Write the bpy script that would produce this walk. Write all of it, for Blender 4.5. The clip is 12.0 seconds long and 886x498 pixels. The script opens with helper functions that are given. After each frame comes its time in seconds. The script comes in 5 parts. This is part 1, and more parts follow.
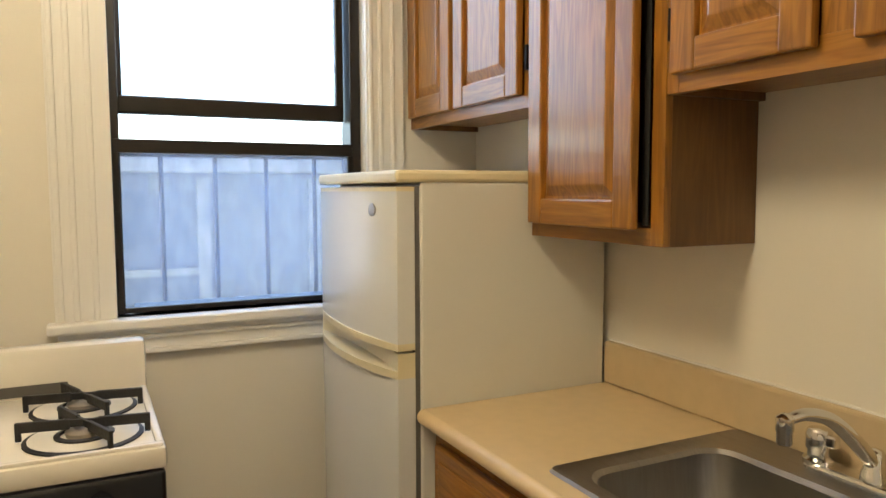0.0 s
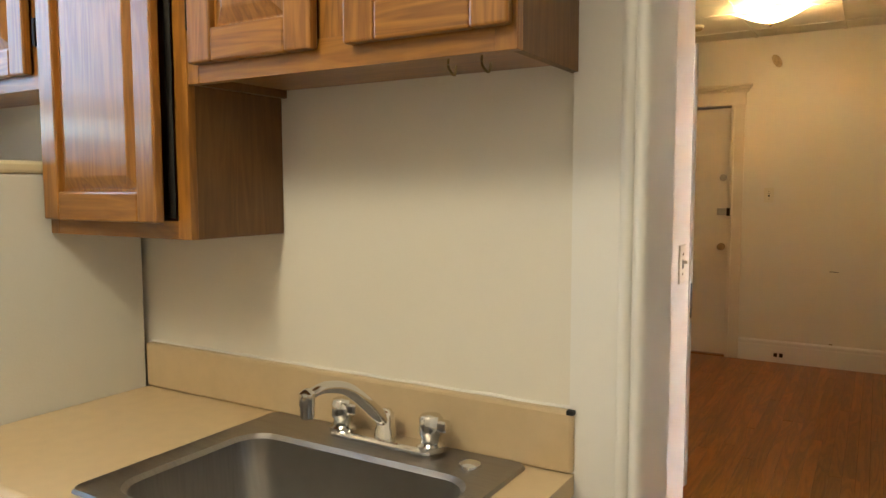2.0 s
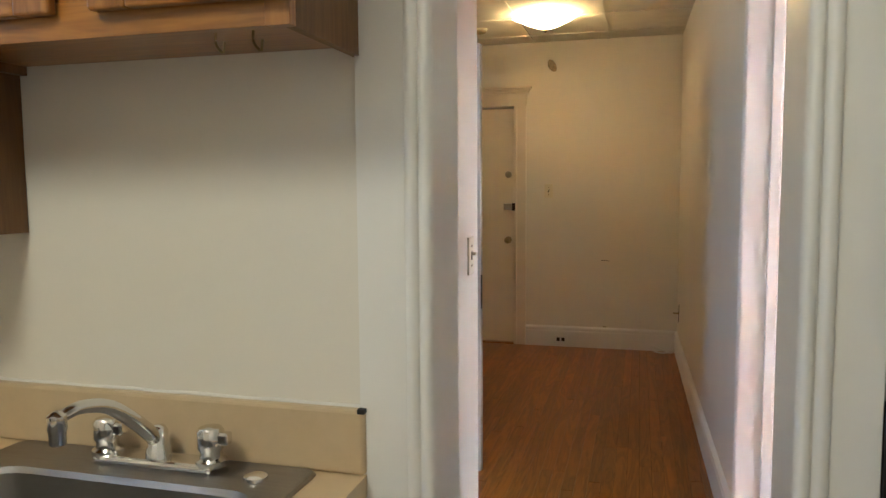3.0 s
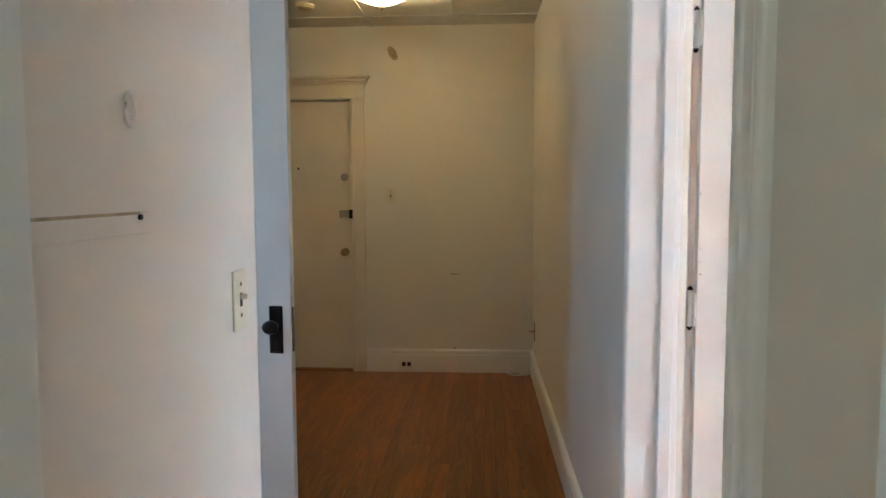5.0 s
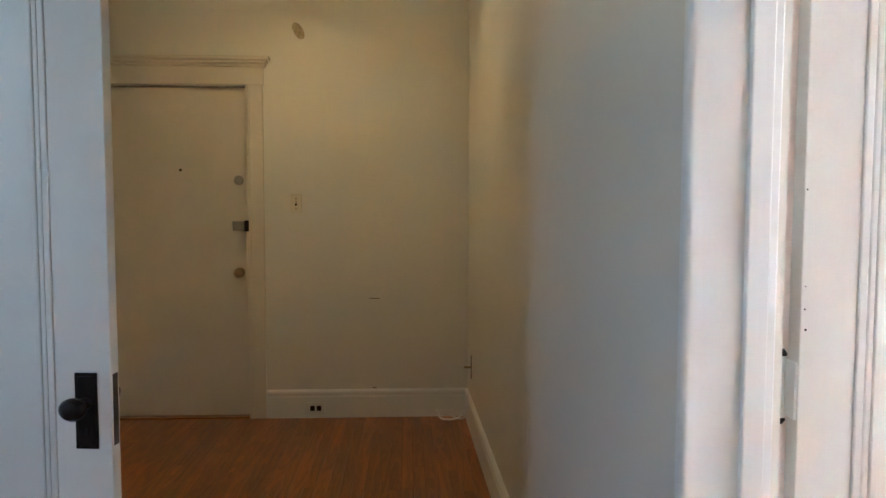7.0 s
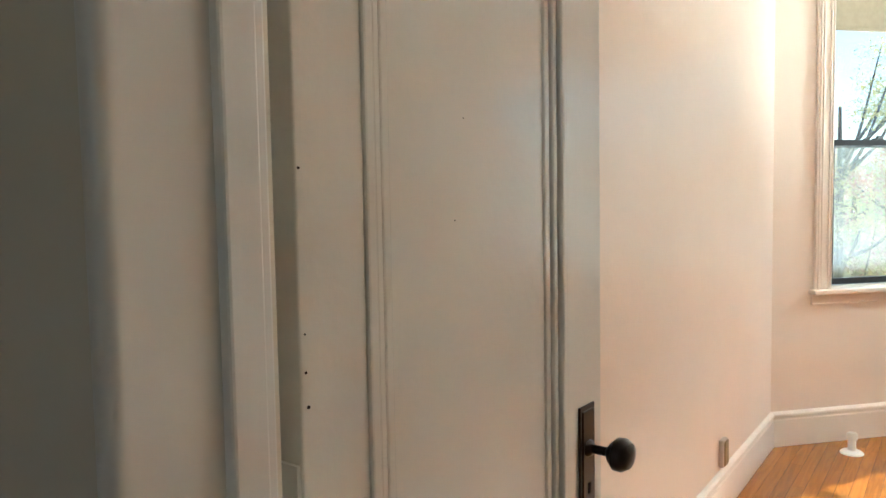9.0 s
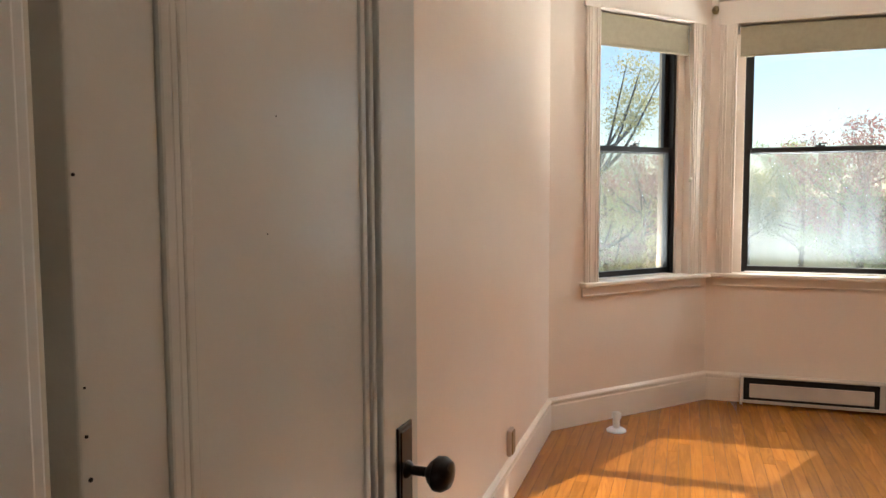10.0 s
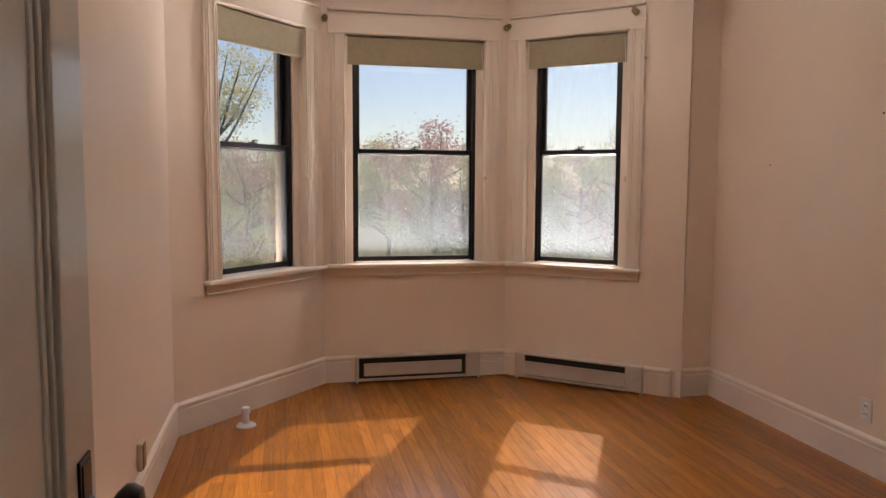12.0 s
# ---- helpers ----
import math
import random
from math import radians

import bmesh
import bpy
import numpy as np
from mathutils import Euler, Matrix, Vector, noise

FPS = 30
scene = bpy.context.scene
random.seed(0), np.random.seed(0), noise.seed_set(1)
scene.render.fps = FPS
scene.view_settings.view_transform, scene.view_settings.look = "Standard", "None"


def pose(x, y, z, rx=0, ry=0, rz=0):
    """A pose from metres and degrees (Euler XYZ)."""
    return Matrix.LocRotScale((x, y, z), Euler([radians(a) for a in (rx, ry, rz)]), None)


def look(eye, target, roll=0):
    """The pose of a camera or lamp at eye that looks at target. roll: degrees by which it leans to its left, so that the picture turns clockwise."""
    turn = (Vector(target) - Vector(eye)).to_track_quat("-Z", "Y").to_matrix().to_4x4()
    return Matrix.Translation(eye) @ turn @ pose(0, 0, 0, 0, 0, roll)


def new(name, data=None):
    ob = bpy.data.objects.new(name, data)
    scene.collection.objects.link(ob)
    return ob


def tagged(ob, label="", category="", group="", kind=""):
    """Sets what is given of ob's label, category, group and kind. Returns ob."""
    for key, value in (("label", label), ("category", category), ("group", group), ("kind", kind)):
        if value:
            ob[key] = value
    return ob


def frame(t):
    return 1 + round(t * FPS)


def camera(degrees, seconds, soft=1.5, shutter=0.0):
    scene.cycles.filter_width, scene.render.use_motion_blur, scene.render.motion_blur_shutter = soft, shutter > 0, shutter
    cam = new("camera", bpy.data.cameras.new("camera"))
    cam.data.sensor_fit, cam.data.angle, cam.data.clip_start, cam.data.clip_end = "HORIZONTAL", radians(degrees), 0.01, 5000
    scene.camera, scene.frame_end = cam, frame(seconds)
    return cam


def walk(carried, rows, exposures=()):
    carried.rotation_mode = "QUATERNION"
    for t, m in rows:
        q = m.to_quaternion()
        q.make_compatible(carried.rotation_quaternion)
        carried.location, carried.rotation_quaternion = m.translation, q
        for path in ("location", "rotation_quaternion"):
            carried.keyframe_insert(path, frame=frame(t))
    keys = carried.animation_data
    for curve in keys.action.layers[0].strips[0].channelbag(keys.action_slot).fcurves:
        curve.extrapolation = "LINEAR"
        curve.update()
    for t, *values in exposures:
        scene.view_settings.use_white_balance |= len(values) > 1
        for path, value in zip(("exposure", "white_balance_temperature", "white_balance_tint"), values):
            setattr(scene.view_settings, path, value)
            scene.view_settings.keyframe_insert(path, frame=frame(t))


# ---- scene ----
cam = camera(62.8, 12.0)
PATH = [
    (0, 0.240, -0.119, 1.399, 85.41, 0.20, 63.68),
    (0.5, 0.254, -0.102, 1.397, 85.33, 0.10, 56.68),
    (1, 0.271, -0.081, 1.388, 85.47, -0.00, 48.74),
    (1.5, 0.282, -0.066, 1.386, 85.35, -0.00, 39.95),
    (2, 0.292, -0.055, 1.386, 85.21, 0.10, 30.94),
    (2.5, 0.293, -0.049, 1.376, 85.15, 0.30, 22.36),
    (3, 0.290, 0.009, 1.370, 85.07, 0.40, 15.12),
    (3.5, 0.293, 0.158, 1.367, 85.07, 0.40, 9.74),
    (3.7, 0.295, 0.205, 1.370, 85.12, 0.40, 8.28),
    (5.3, 0.267, 0.971, 1.365, 85.56, 0.20, 3.33),
    (5.5, 0.276, 1.065, 1.364, 85.87, 0.20, 3.28),
    (6, 0.258, 1.281, 1.356, 86.04, 0.20, 2.56),
    (6.5, 0.220, 1.503, 1.347, 86.19, 0.20, 1.03),
    (6.7, 0.206, 1.577, 1.333, 86.36, 0.10, 0.14),
    (8.3, 0.406, 2.241, 1.331, 86.07, 0.17, -33.83),
    (8.5, 0.393, 2.259, 1.329, 86.25, 0.70, -40.16),
    (9, 0.383, 2.312, 1.321, 86.35, 0.99, -54.55),
    (9.5, 0.424, 2.364, 1.316, 86.17, 0.67, -63.35),
    (10, 0.441, 2.392, 1.339, 85.71, 0.31, -71.58),
    (10.5, 0.446, 2.432, 1.350, 85.18, 0.08, -80.86),
    (11, 0.413, 2.472, 1.362, 84.94, -0.02, -89.21),
    (11.5, 0.396, 2.493, 1.369, 84.92, -0.08, -96.45),
    (12, 0.385, 2.507, 1.368, 85.05, -0.32, -102.27),
]
EXPOSURES = [(0, 3.6, 6500, 10), (1.5, 3.8, 6200, 8), (2.5, 3.75, 5300, 7), (3.5, 3.4, 4900, 4), (5.5, 3.4, 4550, -2), (6.7, 3.4, 4550, -2), (8.5, 2.75, 4750, -7),
             (9.0, 1.8, 5700, -6), (9.5, 1.25, 5950, -3), (10.0, 1.0, 6250, 3), (10.5, 0.72, 6500, 8), (11.0, 0.45, 6700, 12), (12, 0.35, 6800, 16)]
walk(cam, [(r[0], pose(*r[1:])) for r in PATH], EXPOSURES)

# ---- sky, sun and lamps ----
world = bpy.data.worlds.new("sky")
scene.world = world
world.use_nodes = True
wn = world.node_tree
sky = wn.nodes.new("ShaderNodeTexSky")
sky.sky_type, sky.sun_disc = "NISHITA", False
SUN_TRAVEL = Vector((-1.0, 0.515, -1.0)).normalized()
sky.air_density, sky.dust_density, sky.ozone_density = 1.0, 0.35, 2.2
sky.sun_elevation = math.asin(-SUN_TRAVEL.z)
sky.sun_rotation = math.atan2(-SUN_TRAVEL.x, -SUN_TRAVEL.y)
wn.links.new(sky.outputs[0], wn.nodes["Background"].inputs[0])
wn.nodes["Background"].inputs[1].default_value = 0.075


def lamp(name, kind, m, energy, color, size=0.1, size_y=None, spread=180):
    d = bpy.data.lights.new(name, kind)
    d.energy, d.color = energy, color
    if kind == "SUN":
        d.angle = radians(size)
    elif kind == "AREA":
        d.size, d.spread = size, radians(spread)
        if size_y:
            d.shape, d.size_y = "RECTANGLE", size_y
    else:
        d.shadow_soft_size = size
    ob = new(name, d)
    ob.matrix_world = m
    return ob


lamp("sun", "SUN", look((0, 0, 10), Vector((0, 0, 10)) + SUN_TRAVEL), 5.0, (1.0, 0.90, 0.76), 0.6)
lamp("kitchen_ceiling_light", "POINT", pose(-0.62, -0.25, 2.44), 3.9, (1.0, 0.86, 0.58), 0.22)
lamp("foyer_bulb", "POINT", pose(-0.36, 5.17, 2.49), 2.2, (1.0, 0.63, 0.22), 0.03)
# daylight through the windows: sky from above the openings, sunlit ground from below them
lamp("skylight_side_room", "AREA", look((-2.22, 2.1, 1.9), (-0.6, 2.8, 1.0)), 1.2, (1.0, 0.91, 0.80), 0.7, 0.9)
lamp("skylight_kitchen", "AREA", look((-2.75, 0.33, 2.75), (-0.6, 0.33, 0.9)), 2.8, (0.78, 0.88, 1.0), 0.8, 0.7)
for eye_xy, aim, power in (((5.50, 3.45), (2.6, 0.4), 150), ((6.35, 1.60), (0.1, 2.25), 280), ((6.25, -0.12), (0.6, 2.9), 450)):
    lamp("skylight_bay", "AREA", look((*eye_xy, 2.95), (*aim, 0.9)), power * 0.09, (0.85, 0.92, 1.0), 0.9, 0.6, 120)
    lamp("ground_light_bay", "AREA", look((*eye_xy, 0.1), (*aim, 1.6)), power * 0.82, (0.94, 0.97, 1.0), 1.0, 0.8, 100)

# ---- materials ----


def material(name, color, rough=0.6, metal=0.0, vary=0.06, scale=6.0, bump=0.0, bump_scale=60.0, coat=0.0, stretch=(1, 1, 1), second=None):
    """A painted or plain surface: colour, broad and fine variation, fine relief."""
    m = bpy.data.materials.new(name)
    m.use_nodes = True
    nt = m.node_tree
    b = nt.nodes["Principled BSDF"]
    b.inputs["Roughness"].default_value, b.inputs["Metallic"].default_value = rough, metal
    b.inputs["Coat Weight"].default_value = coat
    b.inputs["Coat Roughness"].default_value = 0.12
    tc = nt.nodes.new("ShaderNodeTexCoord")
    mp = nt.nodes.new("ShaderNodeMapping")
    mp.inputs["Scale"].default_value = stretch
    nt.links.new(tc.outputs["Object"], mp.inputs[0])
    n1 = nt.nodes.new("ShaderNodeTexNoise")
    n1.inputs["Scale"].default_value, n1.inputs["Detail"].default_value = scale, 5
    nt.links.new(mp.outputs[0], n1.inputs[0])
    ramp = nt.nodes.new("ShaderNodeMix")
    ramp.data_type = "RGBA"
    lo = second or [c * (1 - 2 * vary) for c in color]
    ramp.inputs["A"].default_value = (*lo, 1)
    ramp.inputs["B"].default_value = (*color, 1)
    st = nt.nodes.new("ShaderNodeMapRange")
    st.inputs["From Min"].default_value, st.inputs["From Max"].default_value = 0.3, 0.62
    nt.links.new(n1.outputs[0], st.inputs[0])
    nt.links.new(st.outputs[0], ramp.inputs["Factor"])
    nt.links.new(ramp.outputs["Result"], b.inputs["Base Color"])
    n2 = nt.nodes.new("ShaderNodeTexNoise")
    n2.inputs["Scale"].default_value, n2.inputs["Detail"].default_value = bump_scale, 4
    nt.links.new(mp.outputs[0], n2.inputs[0])
    rr = nt.nodes.new("ShaderNodeMapRange")
    rr.inputs["To Min"].default_value, rr.inputs["To Max"].default_value = rough * 0.85, min(1, rough * 1.2)
    nt.links.new(n2.outputs[0], rr.inputs[0])
    nt.links.new(rr.outputs[0], b.inputs["Roughness"])
    if bump:
        bp = nt.nodes.new("ShaderNodeBump")
        bp.inputs["Strength"].default_value, bp.inputs["Distance"].default_value = bump, 0.003
        nt.links.new(n2.outputs[0], bp.inputs["Height"])
        nt.links.new(bp.outputs[0], b.inputs["Normal"])
    return m


def wood(name, light, dark, axis, rough=0.35, coat=0.3, freq=9.0, per_piece=0.0):
    """Grained wood, the grain running along axis (0 x, 1 y, 2 z)."""
    m = bpy.data.materials.new(name)
    m.use_nodes = True
    nt = m.node_tree
    b = nt.nodes["Principled BSDF"]
    b.inputs["Roughness"].default_value = rough
    b.inputs["Coat Weight"].default_value, b.inputs["Coat Roughness"].default_value = coat, 0.15
    tc = nt.nodes.new("ShaderNodeTexCoord")
    info = nt.nodes.new("ShaderNodeObjectInfo")
    off = nt.nodes.new("ShaderNodeVectorMath")
    off.operation = "MULTIPLY_ADD"
    nt.links.new(info.outputs["Random"], off.inputs[0])
    off.inputs[1].default_value = (13.7, 7.1, 29.3)
    nt.links.new(tc.outputs["Object"], off.inputs[2])
    mp = nt.nodes.new("ShaderNodeMapping")
    mp.inputs["Scale"].default_value = [0.09 if k == axis else 1 for k in range(3)]
    nt.links.new(off.outputs[0], mp.inputs[0])
    wave = nt.nodes.new("ShaderNodeTexNoise")
    wave.inputs["Scale"].default_value, wave.inputs["Detail"].default_value, wave.inputs["Distortion"].default_value = freq * 2.2, 3, 1.4
    nt.links.new(mp.outputs[0], wave.inputs[0])
    rings = nt.nodes.new("ShaderNodeMath")
    rings.operation = "MULTIPLY"
    rings.inputs[1].default_value = 9.0
    nt.links.new(wave.outputs[0], rings.inputs[0])
    saw = nt.nodes.new("ShaderNodeMath")
    saw.operation = "PINGPONG"
    saw.inputs[1].default_value = 1.0
    nt.links.new(rings.outputs[0], saw.inputs[0])
    fine = nt.nodes.new("ShaderNodeTexNoise")
    fine.inputs["Scale"].default_value, fine.inputs["Detail"].default_value = 170, 3
    nt.links.new(mp.outputs[0], fine.inputs[0])
    add = nt.nodes.new("ShaderNodeMath")
    add.operation = "MULTIPLY_ADD"
    add.inputs[1].default_value = 0.55
    nt.links.new(saw.outputs[0], add.inputs[0])
    half = nt.nodes.new("ShaderNodeMath")
    half.operation = "MULTIPLY"
    half.inputs[1].default_value = 0.6
    nt.links.new(fine.outputs[0], half.inputs[0])
    nt.links.new(half.outputs[0], add.inputs[2])
    mix = nt.nodes.new("ShaderNodeMix")
    mix.data_type = "RGBA"
    mix.inputs["A"].default_value, mix.inputs["B"].default_value = (*dark, 1), (*light, 1)
    nt.links.new(add.outputs[0], mix.inputs["Factor"])
    hsv = nt.nodes.new("ShaderNodeHueSaturation")
    val = nt.nodes.new("ShaderNodeMapRange")
    val.inputs["To Min"].default_value, val.inputs["To Max"].default_value = 1 - per_piece, 1 + per_piece
    nt.links.new(info.outputs["Random"], val.inputs[0])
    nt.links.new(val.outputs[0], hsv.inputs["Value"])
    nt.links.new(mix.outputs["Result"], hsv.inputs["Color"])
    nt.links.new(hsv.outputs[0], b.inputs["Base Color"])
    bp = nt.nodes.new("ShaderNodeBump")
    bp.inputs["Strength"].default_value, bp.inputs["Distance"].default_value = 0.18, 0.002
    nt.links.new(fine.outputs[0], bp.inputs["Height"])
    nt.links.new(bp.outputs[0], b.inputs["Normal"])
    return m


def pane(name, haze, tint, streak=0.0):
    """Window glass: clear with a weak gloss, and a film of dirt, mist, painted-in dimming or sky glare."""
    m = bpy.data.materials.new(name)
    m.use_nodes = True
    nt = m.node_tree
    nt.nodes.remove(nt.nodes["Principled BSDF"])
    out = nt.nodes["Material Output"]
    clear = nt.nodes.new("ShaderNodeBsdfTransparent")
    gloss = nt.nodes.new("ShaderNodeBsdfGlossy")
    gloss.inputs["Roughness"].default_value = 0.03
    film = nt.nodes.new("ShaderNodeBsdfTranslucent")
    film.inputs[0].default_value = (*tint, 1)
    a, c = nt.nodes.new("ShaderNodeMixShader"), nt.nodes.new("ShaderNodeMixShader")
    a.inputs[0].default_value = 0.05
    nt.links.new(clear.outputs[0], a.inputs[1])
    nt.links.new(gloss.outputs[0], a.inputs[2])
    tc = nt.nodes.new("ShaderNodeTexCoord")
    mp = nt.nodes.new("ShaderNodeMapping")
    mp.inputs["Scale"].default_value = (14, 14, 1.5 if streak else 6)
    n = nt.nodes.new("ShaderNodeTexNoise")
    n.inputs["Scale"].default_value, n.inputs["Detail"].default_value = 1.5, 4
    nt.links.new(tc.outputs["Object"], mp.inputs[0])
    nt.links.new(mp.outputs[0], n.inputs[0])
    r = nt.nodes.new("ShaderNodeMapRange")
    r.inputs["From Min"].default_value, r.inputs["From Max"].default_value = 0.3, 0.7
    r.inputs["To Min"].default_value, r.inputs["To Max"].default_value = haze * 0.65, haze * 1.2
    nt.links.new(n.outputs[0], r.inputs[0])
    nt.links.new(r.outputs[0], c.inputs[0])
    nt.links.new(a.outputs[0], c.inputs[1])
    if streak:
        soft_view = nt.nodes.new("ShaderNodeBsdfRefraction")
        soft_view.inputs["Roughness"].default_value, soft_view.inputs["IOR"].default_value = 0.45, 1.2
        both = nt.nodes.new("ShaderNodeMixShader")
        both.inputs[0].default_value = 0.72
        nt.links.new(film.outputs[0], both.inputs[1])
        nt.links.new(soft_view.outputs[0], both.inputs[2])
        nt.links.new(both.outputs[0], c.inputs[2])
    else:
        nt.links.new(film.outputs[0], c.inputs[2])
    nt.links.new(c.outputs[0], out.inputs[0])
    return m


def glow(name, color, strength):
    m = bpy.data.materials.new(name)
    m.use_nodes = True
    b = m.node_tree.nodes["Principled BSDF"]
    b.inputs["Base Color"].default_value = (*color, 1)
    b.inputs["Emission Color"].default_value, b.inputs["Emission Strength"].default_value = (*color, 1), strength
    return m


WALL = material("cream_wall_paint", (0.76, 0.71, 0.62), 0.55, vary=0.02, scale=1.6, bump=0.10, bump_scale=90)
WALL_ROOM = material("warm_white_wall_paint", (0.80, 0.66, 0.545), 0.30, vary=0.025, scale=2.0, bump=0.2, bump_scale=70)
TRIM = material("white_gloss_trim_paint", (0.80, 0.775, 0.735), 0.34, vary=0.012, scale=3, bump=0.05, bump_scale=45)
# white trim with the bay's backlit shade and warm cast put into the colour
TRIM_ROOM = material("shaded_white_trim_paint", (0.78, 0.67, 0.565), 0.36, vary=0.015, scale=3, bump=0.05, bump_scale=45)
DOOR = material("white_door_paint", (0.76, 0.72, 0.66), 0.19, vary=0.03, scale=4, bump=0.16, bump_scale=60)
ENTRY = material("cream_door_paint", (0.74, 0.66, 0.54), 0.4, vary=0.04, scale=3, bump=0.15)
CEIL = material("ceiling_tile", (0.74, 0.70, 0.62), 0.85, vary=0.05, scale=8, bump=0.5, bump_scale=140)
PLASTER = material("ceiling_plaster", (0.76, 0.70, 0.62), 0.8, vary=0.03, scale=3)
OAK = wood("oak_upright", (0.37, 0.155, 0.022), (0.14, 0.052, 0.007), 2, 0.30, 0.3)
OAK_X = wood("oak_lengthwise", (0.37, 0.155, 0.022), (0.14, 0.052, 0.007), 0, 0.30, 0.3)
# cabinet sides and backs: darker and duller than the oak fronts
OAK_DARK = wood("oak_upright_dark", (0.17, 0.078, 0.018), (0.095, 0.040, 0.008), 2, 0.5, 0.1)
FLOOR_X = wood("red_oak_strip_x", (0.40, 0.145, 0.016), (0.25, 0.080, 0.008), 0, 0.22, 0.15, 6, 0.17)
FLOOR_Y = wood("red_oak_strip_y", (0.38, 0.125, 0.010), (0.13, 0.036, 0.003), 1, 0.30, 0.08, 6, 0.20)
SUBFLOOR = material("dark_floor_joint", (0.06, 0.025, 0.01), 0.8)
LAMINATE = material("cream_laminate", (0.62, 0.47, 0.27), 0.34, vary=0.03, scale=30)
# the worktop's laminate with the upstand's shade mixed into the colour
LAMINATE_SHADE = material("shaded_cream_laminate", (0.55, 0.42, 0.25), 0.4, vary=0.03, scale=30)
STEEL = material("brushed_steel", (0.36, 0.34, 0.32), 0.36, 1.0, vary=0.05, scale=12, bump=0.1, bump_scale=200, stretch=(1, 14, 1))
CHROME = material("chrome", (0.75, 0.74, 0.72), 0.12, 1.0, vary=0.02)
FRIDGE = material("fridge_enamel", (0.66, 0.64, 0.58), 0.30, vary=0.02, scale=3, bump=0.12, bump_scale=220)
FRIDGE_FRONT = material("fridge_door_enamel", (0.66, 0.66, 0.64), 0.20, vary=0.02, scale=3, bump=0.1, bump_scale=220)
FRIDGE_TRIM = material("yellowed_plastic", (0.68, 0.60, 0.40), 0.35, vary=0.05)
GASKET = material("grey_gasket", (0.13, 0.12, 0.11), 0.7)
ENAMEL = material("stove_enamel", (0.80, 0.75, 0.66), 0.22, vary=0.03, scale=5)
IRON = material("cast_iron", (0.018, 0.016, 0.015), 0.55, vary=0.2, scale=30, bump=0.4, bump_scale=150)
BLACK_GLASS = material("black_panel", (0.012, 0.013, 0.016), 0.14, vary=0.1)
BLACK_ALU = material("dark_bronze_aluminium", (0.022, 0.018, 0.016), 0.35, 0.3, vary=0.15, scale=20)
BRONZE = material("dark_oiled_bronze", (0.03, 0.022, 0.018), 0.3, 0.8, vary=0.25, scale=25)
BRASS = material("worn_brass", (0.34, 0.25, 0.13), 0.35, 0.9, vary=0.15, scale=25)
NICKEL = material("dull_nickel", (0.42, 0.38, 0.33), 0.4, 0.9, vary=0.1)
IVORY = material("ivory_plastic", (0.72, 0.66, 0.50), 0.4, vary=0.03)
WHITE_PL = material("white_plastic", (0.78, 0.75, 0.70), 0.4, vary=0.03)
SHADE = material("tan_roller_blind", (0.36, 0.30, 0.20), 0.8, vary=0.05, scale=40, bump=0.3, bump_scale=300)
HEATER = material("heater_enamel", (0.60, 0.51, 0.43), 0.4, vary=0.05, scale=10)
DARK = material("dark_recess", (0.012, 0.010, 0.009), 0.8)
STAIN = material("ochre_stain", (0.48, 0.38, 0.22), 0.7, vary=0.2, scale=40)
LINO = material("kitchen_vinyl", (0.36, 0.28, 0.2), 0.5, vary=0.1)
PANE = pane("clear_glass", 0.03, (0.3, 0.33, 0.38))
PANE_MIST = pane("misted_glass", 0.25, (0.19, 0.20, 0.21), 1.0)
# bluish film added to tone down the overbright siding beyond the lower pane
PANE_DIM = pane("dimmed_glass", 0.28, (0.30, 0.36, 0.50), 0.0)
# white film imitates the glare of the sky behind the upper kitchen pane
PANE_BRIGHT = pane("sky_glare_glass", 0.3, (0.9, 0.93, 1.0), 0.0)
LAMP_GLASS = glow("lit_lamp_glass", (1.0, 0.64, 0.24), 2.0)
# panes of the far house: the reflected sky is in the base colour
FAR_GLASS = material("painted_sky_reflection", (0.24, 0.28, 0.36), 0.15, vary=0.15, scale=3)
BRICK = material("tan_brick", (0.30, 0.19, 0.10), 0.85, vary=0.15, scale=30, bump=0.6, bump_scale=120)
MORTAR = material("mortar", (0.36, 0.29, 0.21), 0.9)
FAR_TRIM = material("weathered_house_trim", (0.40, 0.42, 0.46), 0.6)
SIDING = material("pale_siding", (0.27, 0.30, 0.36), 0.6, vary=0.06, scale=4)
GROUND = material("autumn_ground", (0.10, 0.11, 0.04), 0.95, vary=0.3, scale=0.4)
BARK = material("bark", (0.09, 0.065, 0.05), 0.9, vary=0.3, scale=8, bump=0.6)


def leaf_material(name, a, b):
    m = bpy.data.materials.new(name)
    m.use_nodes = True
    nt = m.node_tree
    p = nt.nodes["Principled BSDF"]
    p.inputs["Roughness"].default_value = 0.6
    g = nt.nodes.new("ShaderNodeNewGeometry")
    mix = nt.nodes.new("ShaderNodeMix")
    mix.data_type = "RGBA"
    mix.inputs["A"].default_value, mix.inputs["B"].default_value = (*a, 1), (*b, 1)
    nt.links.new(g.outputs["Random Per Island"], mix.inputs["Factor"])
    nt.links.new(mix.outputs["Result"], p.inputs["Base Color"])
    thin = nt.nodes.new("ShaderNodeBsdfTranslucent")
    nt.links.new(mix.outputs["Result"], thin.inputs[0])
    both = nt.nodes.new("ShaderNodeMixShader")
    both.inputs[0].default_value = 0.5
    nt.links.new(p.outputs[0], both.inputs[1])
    nt.links.new(thin.outputs[0], both.inputs[2])
    nt.links.new(both.outputs[0], nt.nodes["Material Output"].inputs[0])
    return m


LEAF_GREEN = leaf_material("green_leaves", (0.24, 0.34, 0.13), (0.46, 0.50, 0.20))
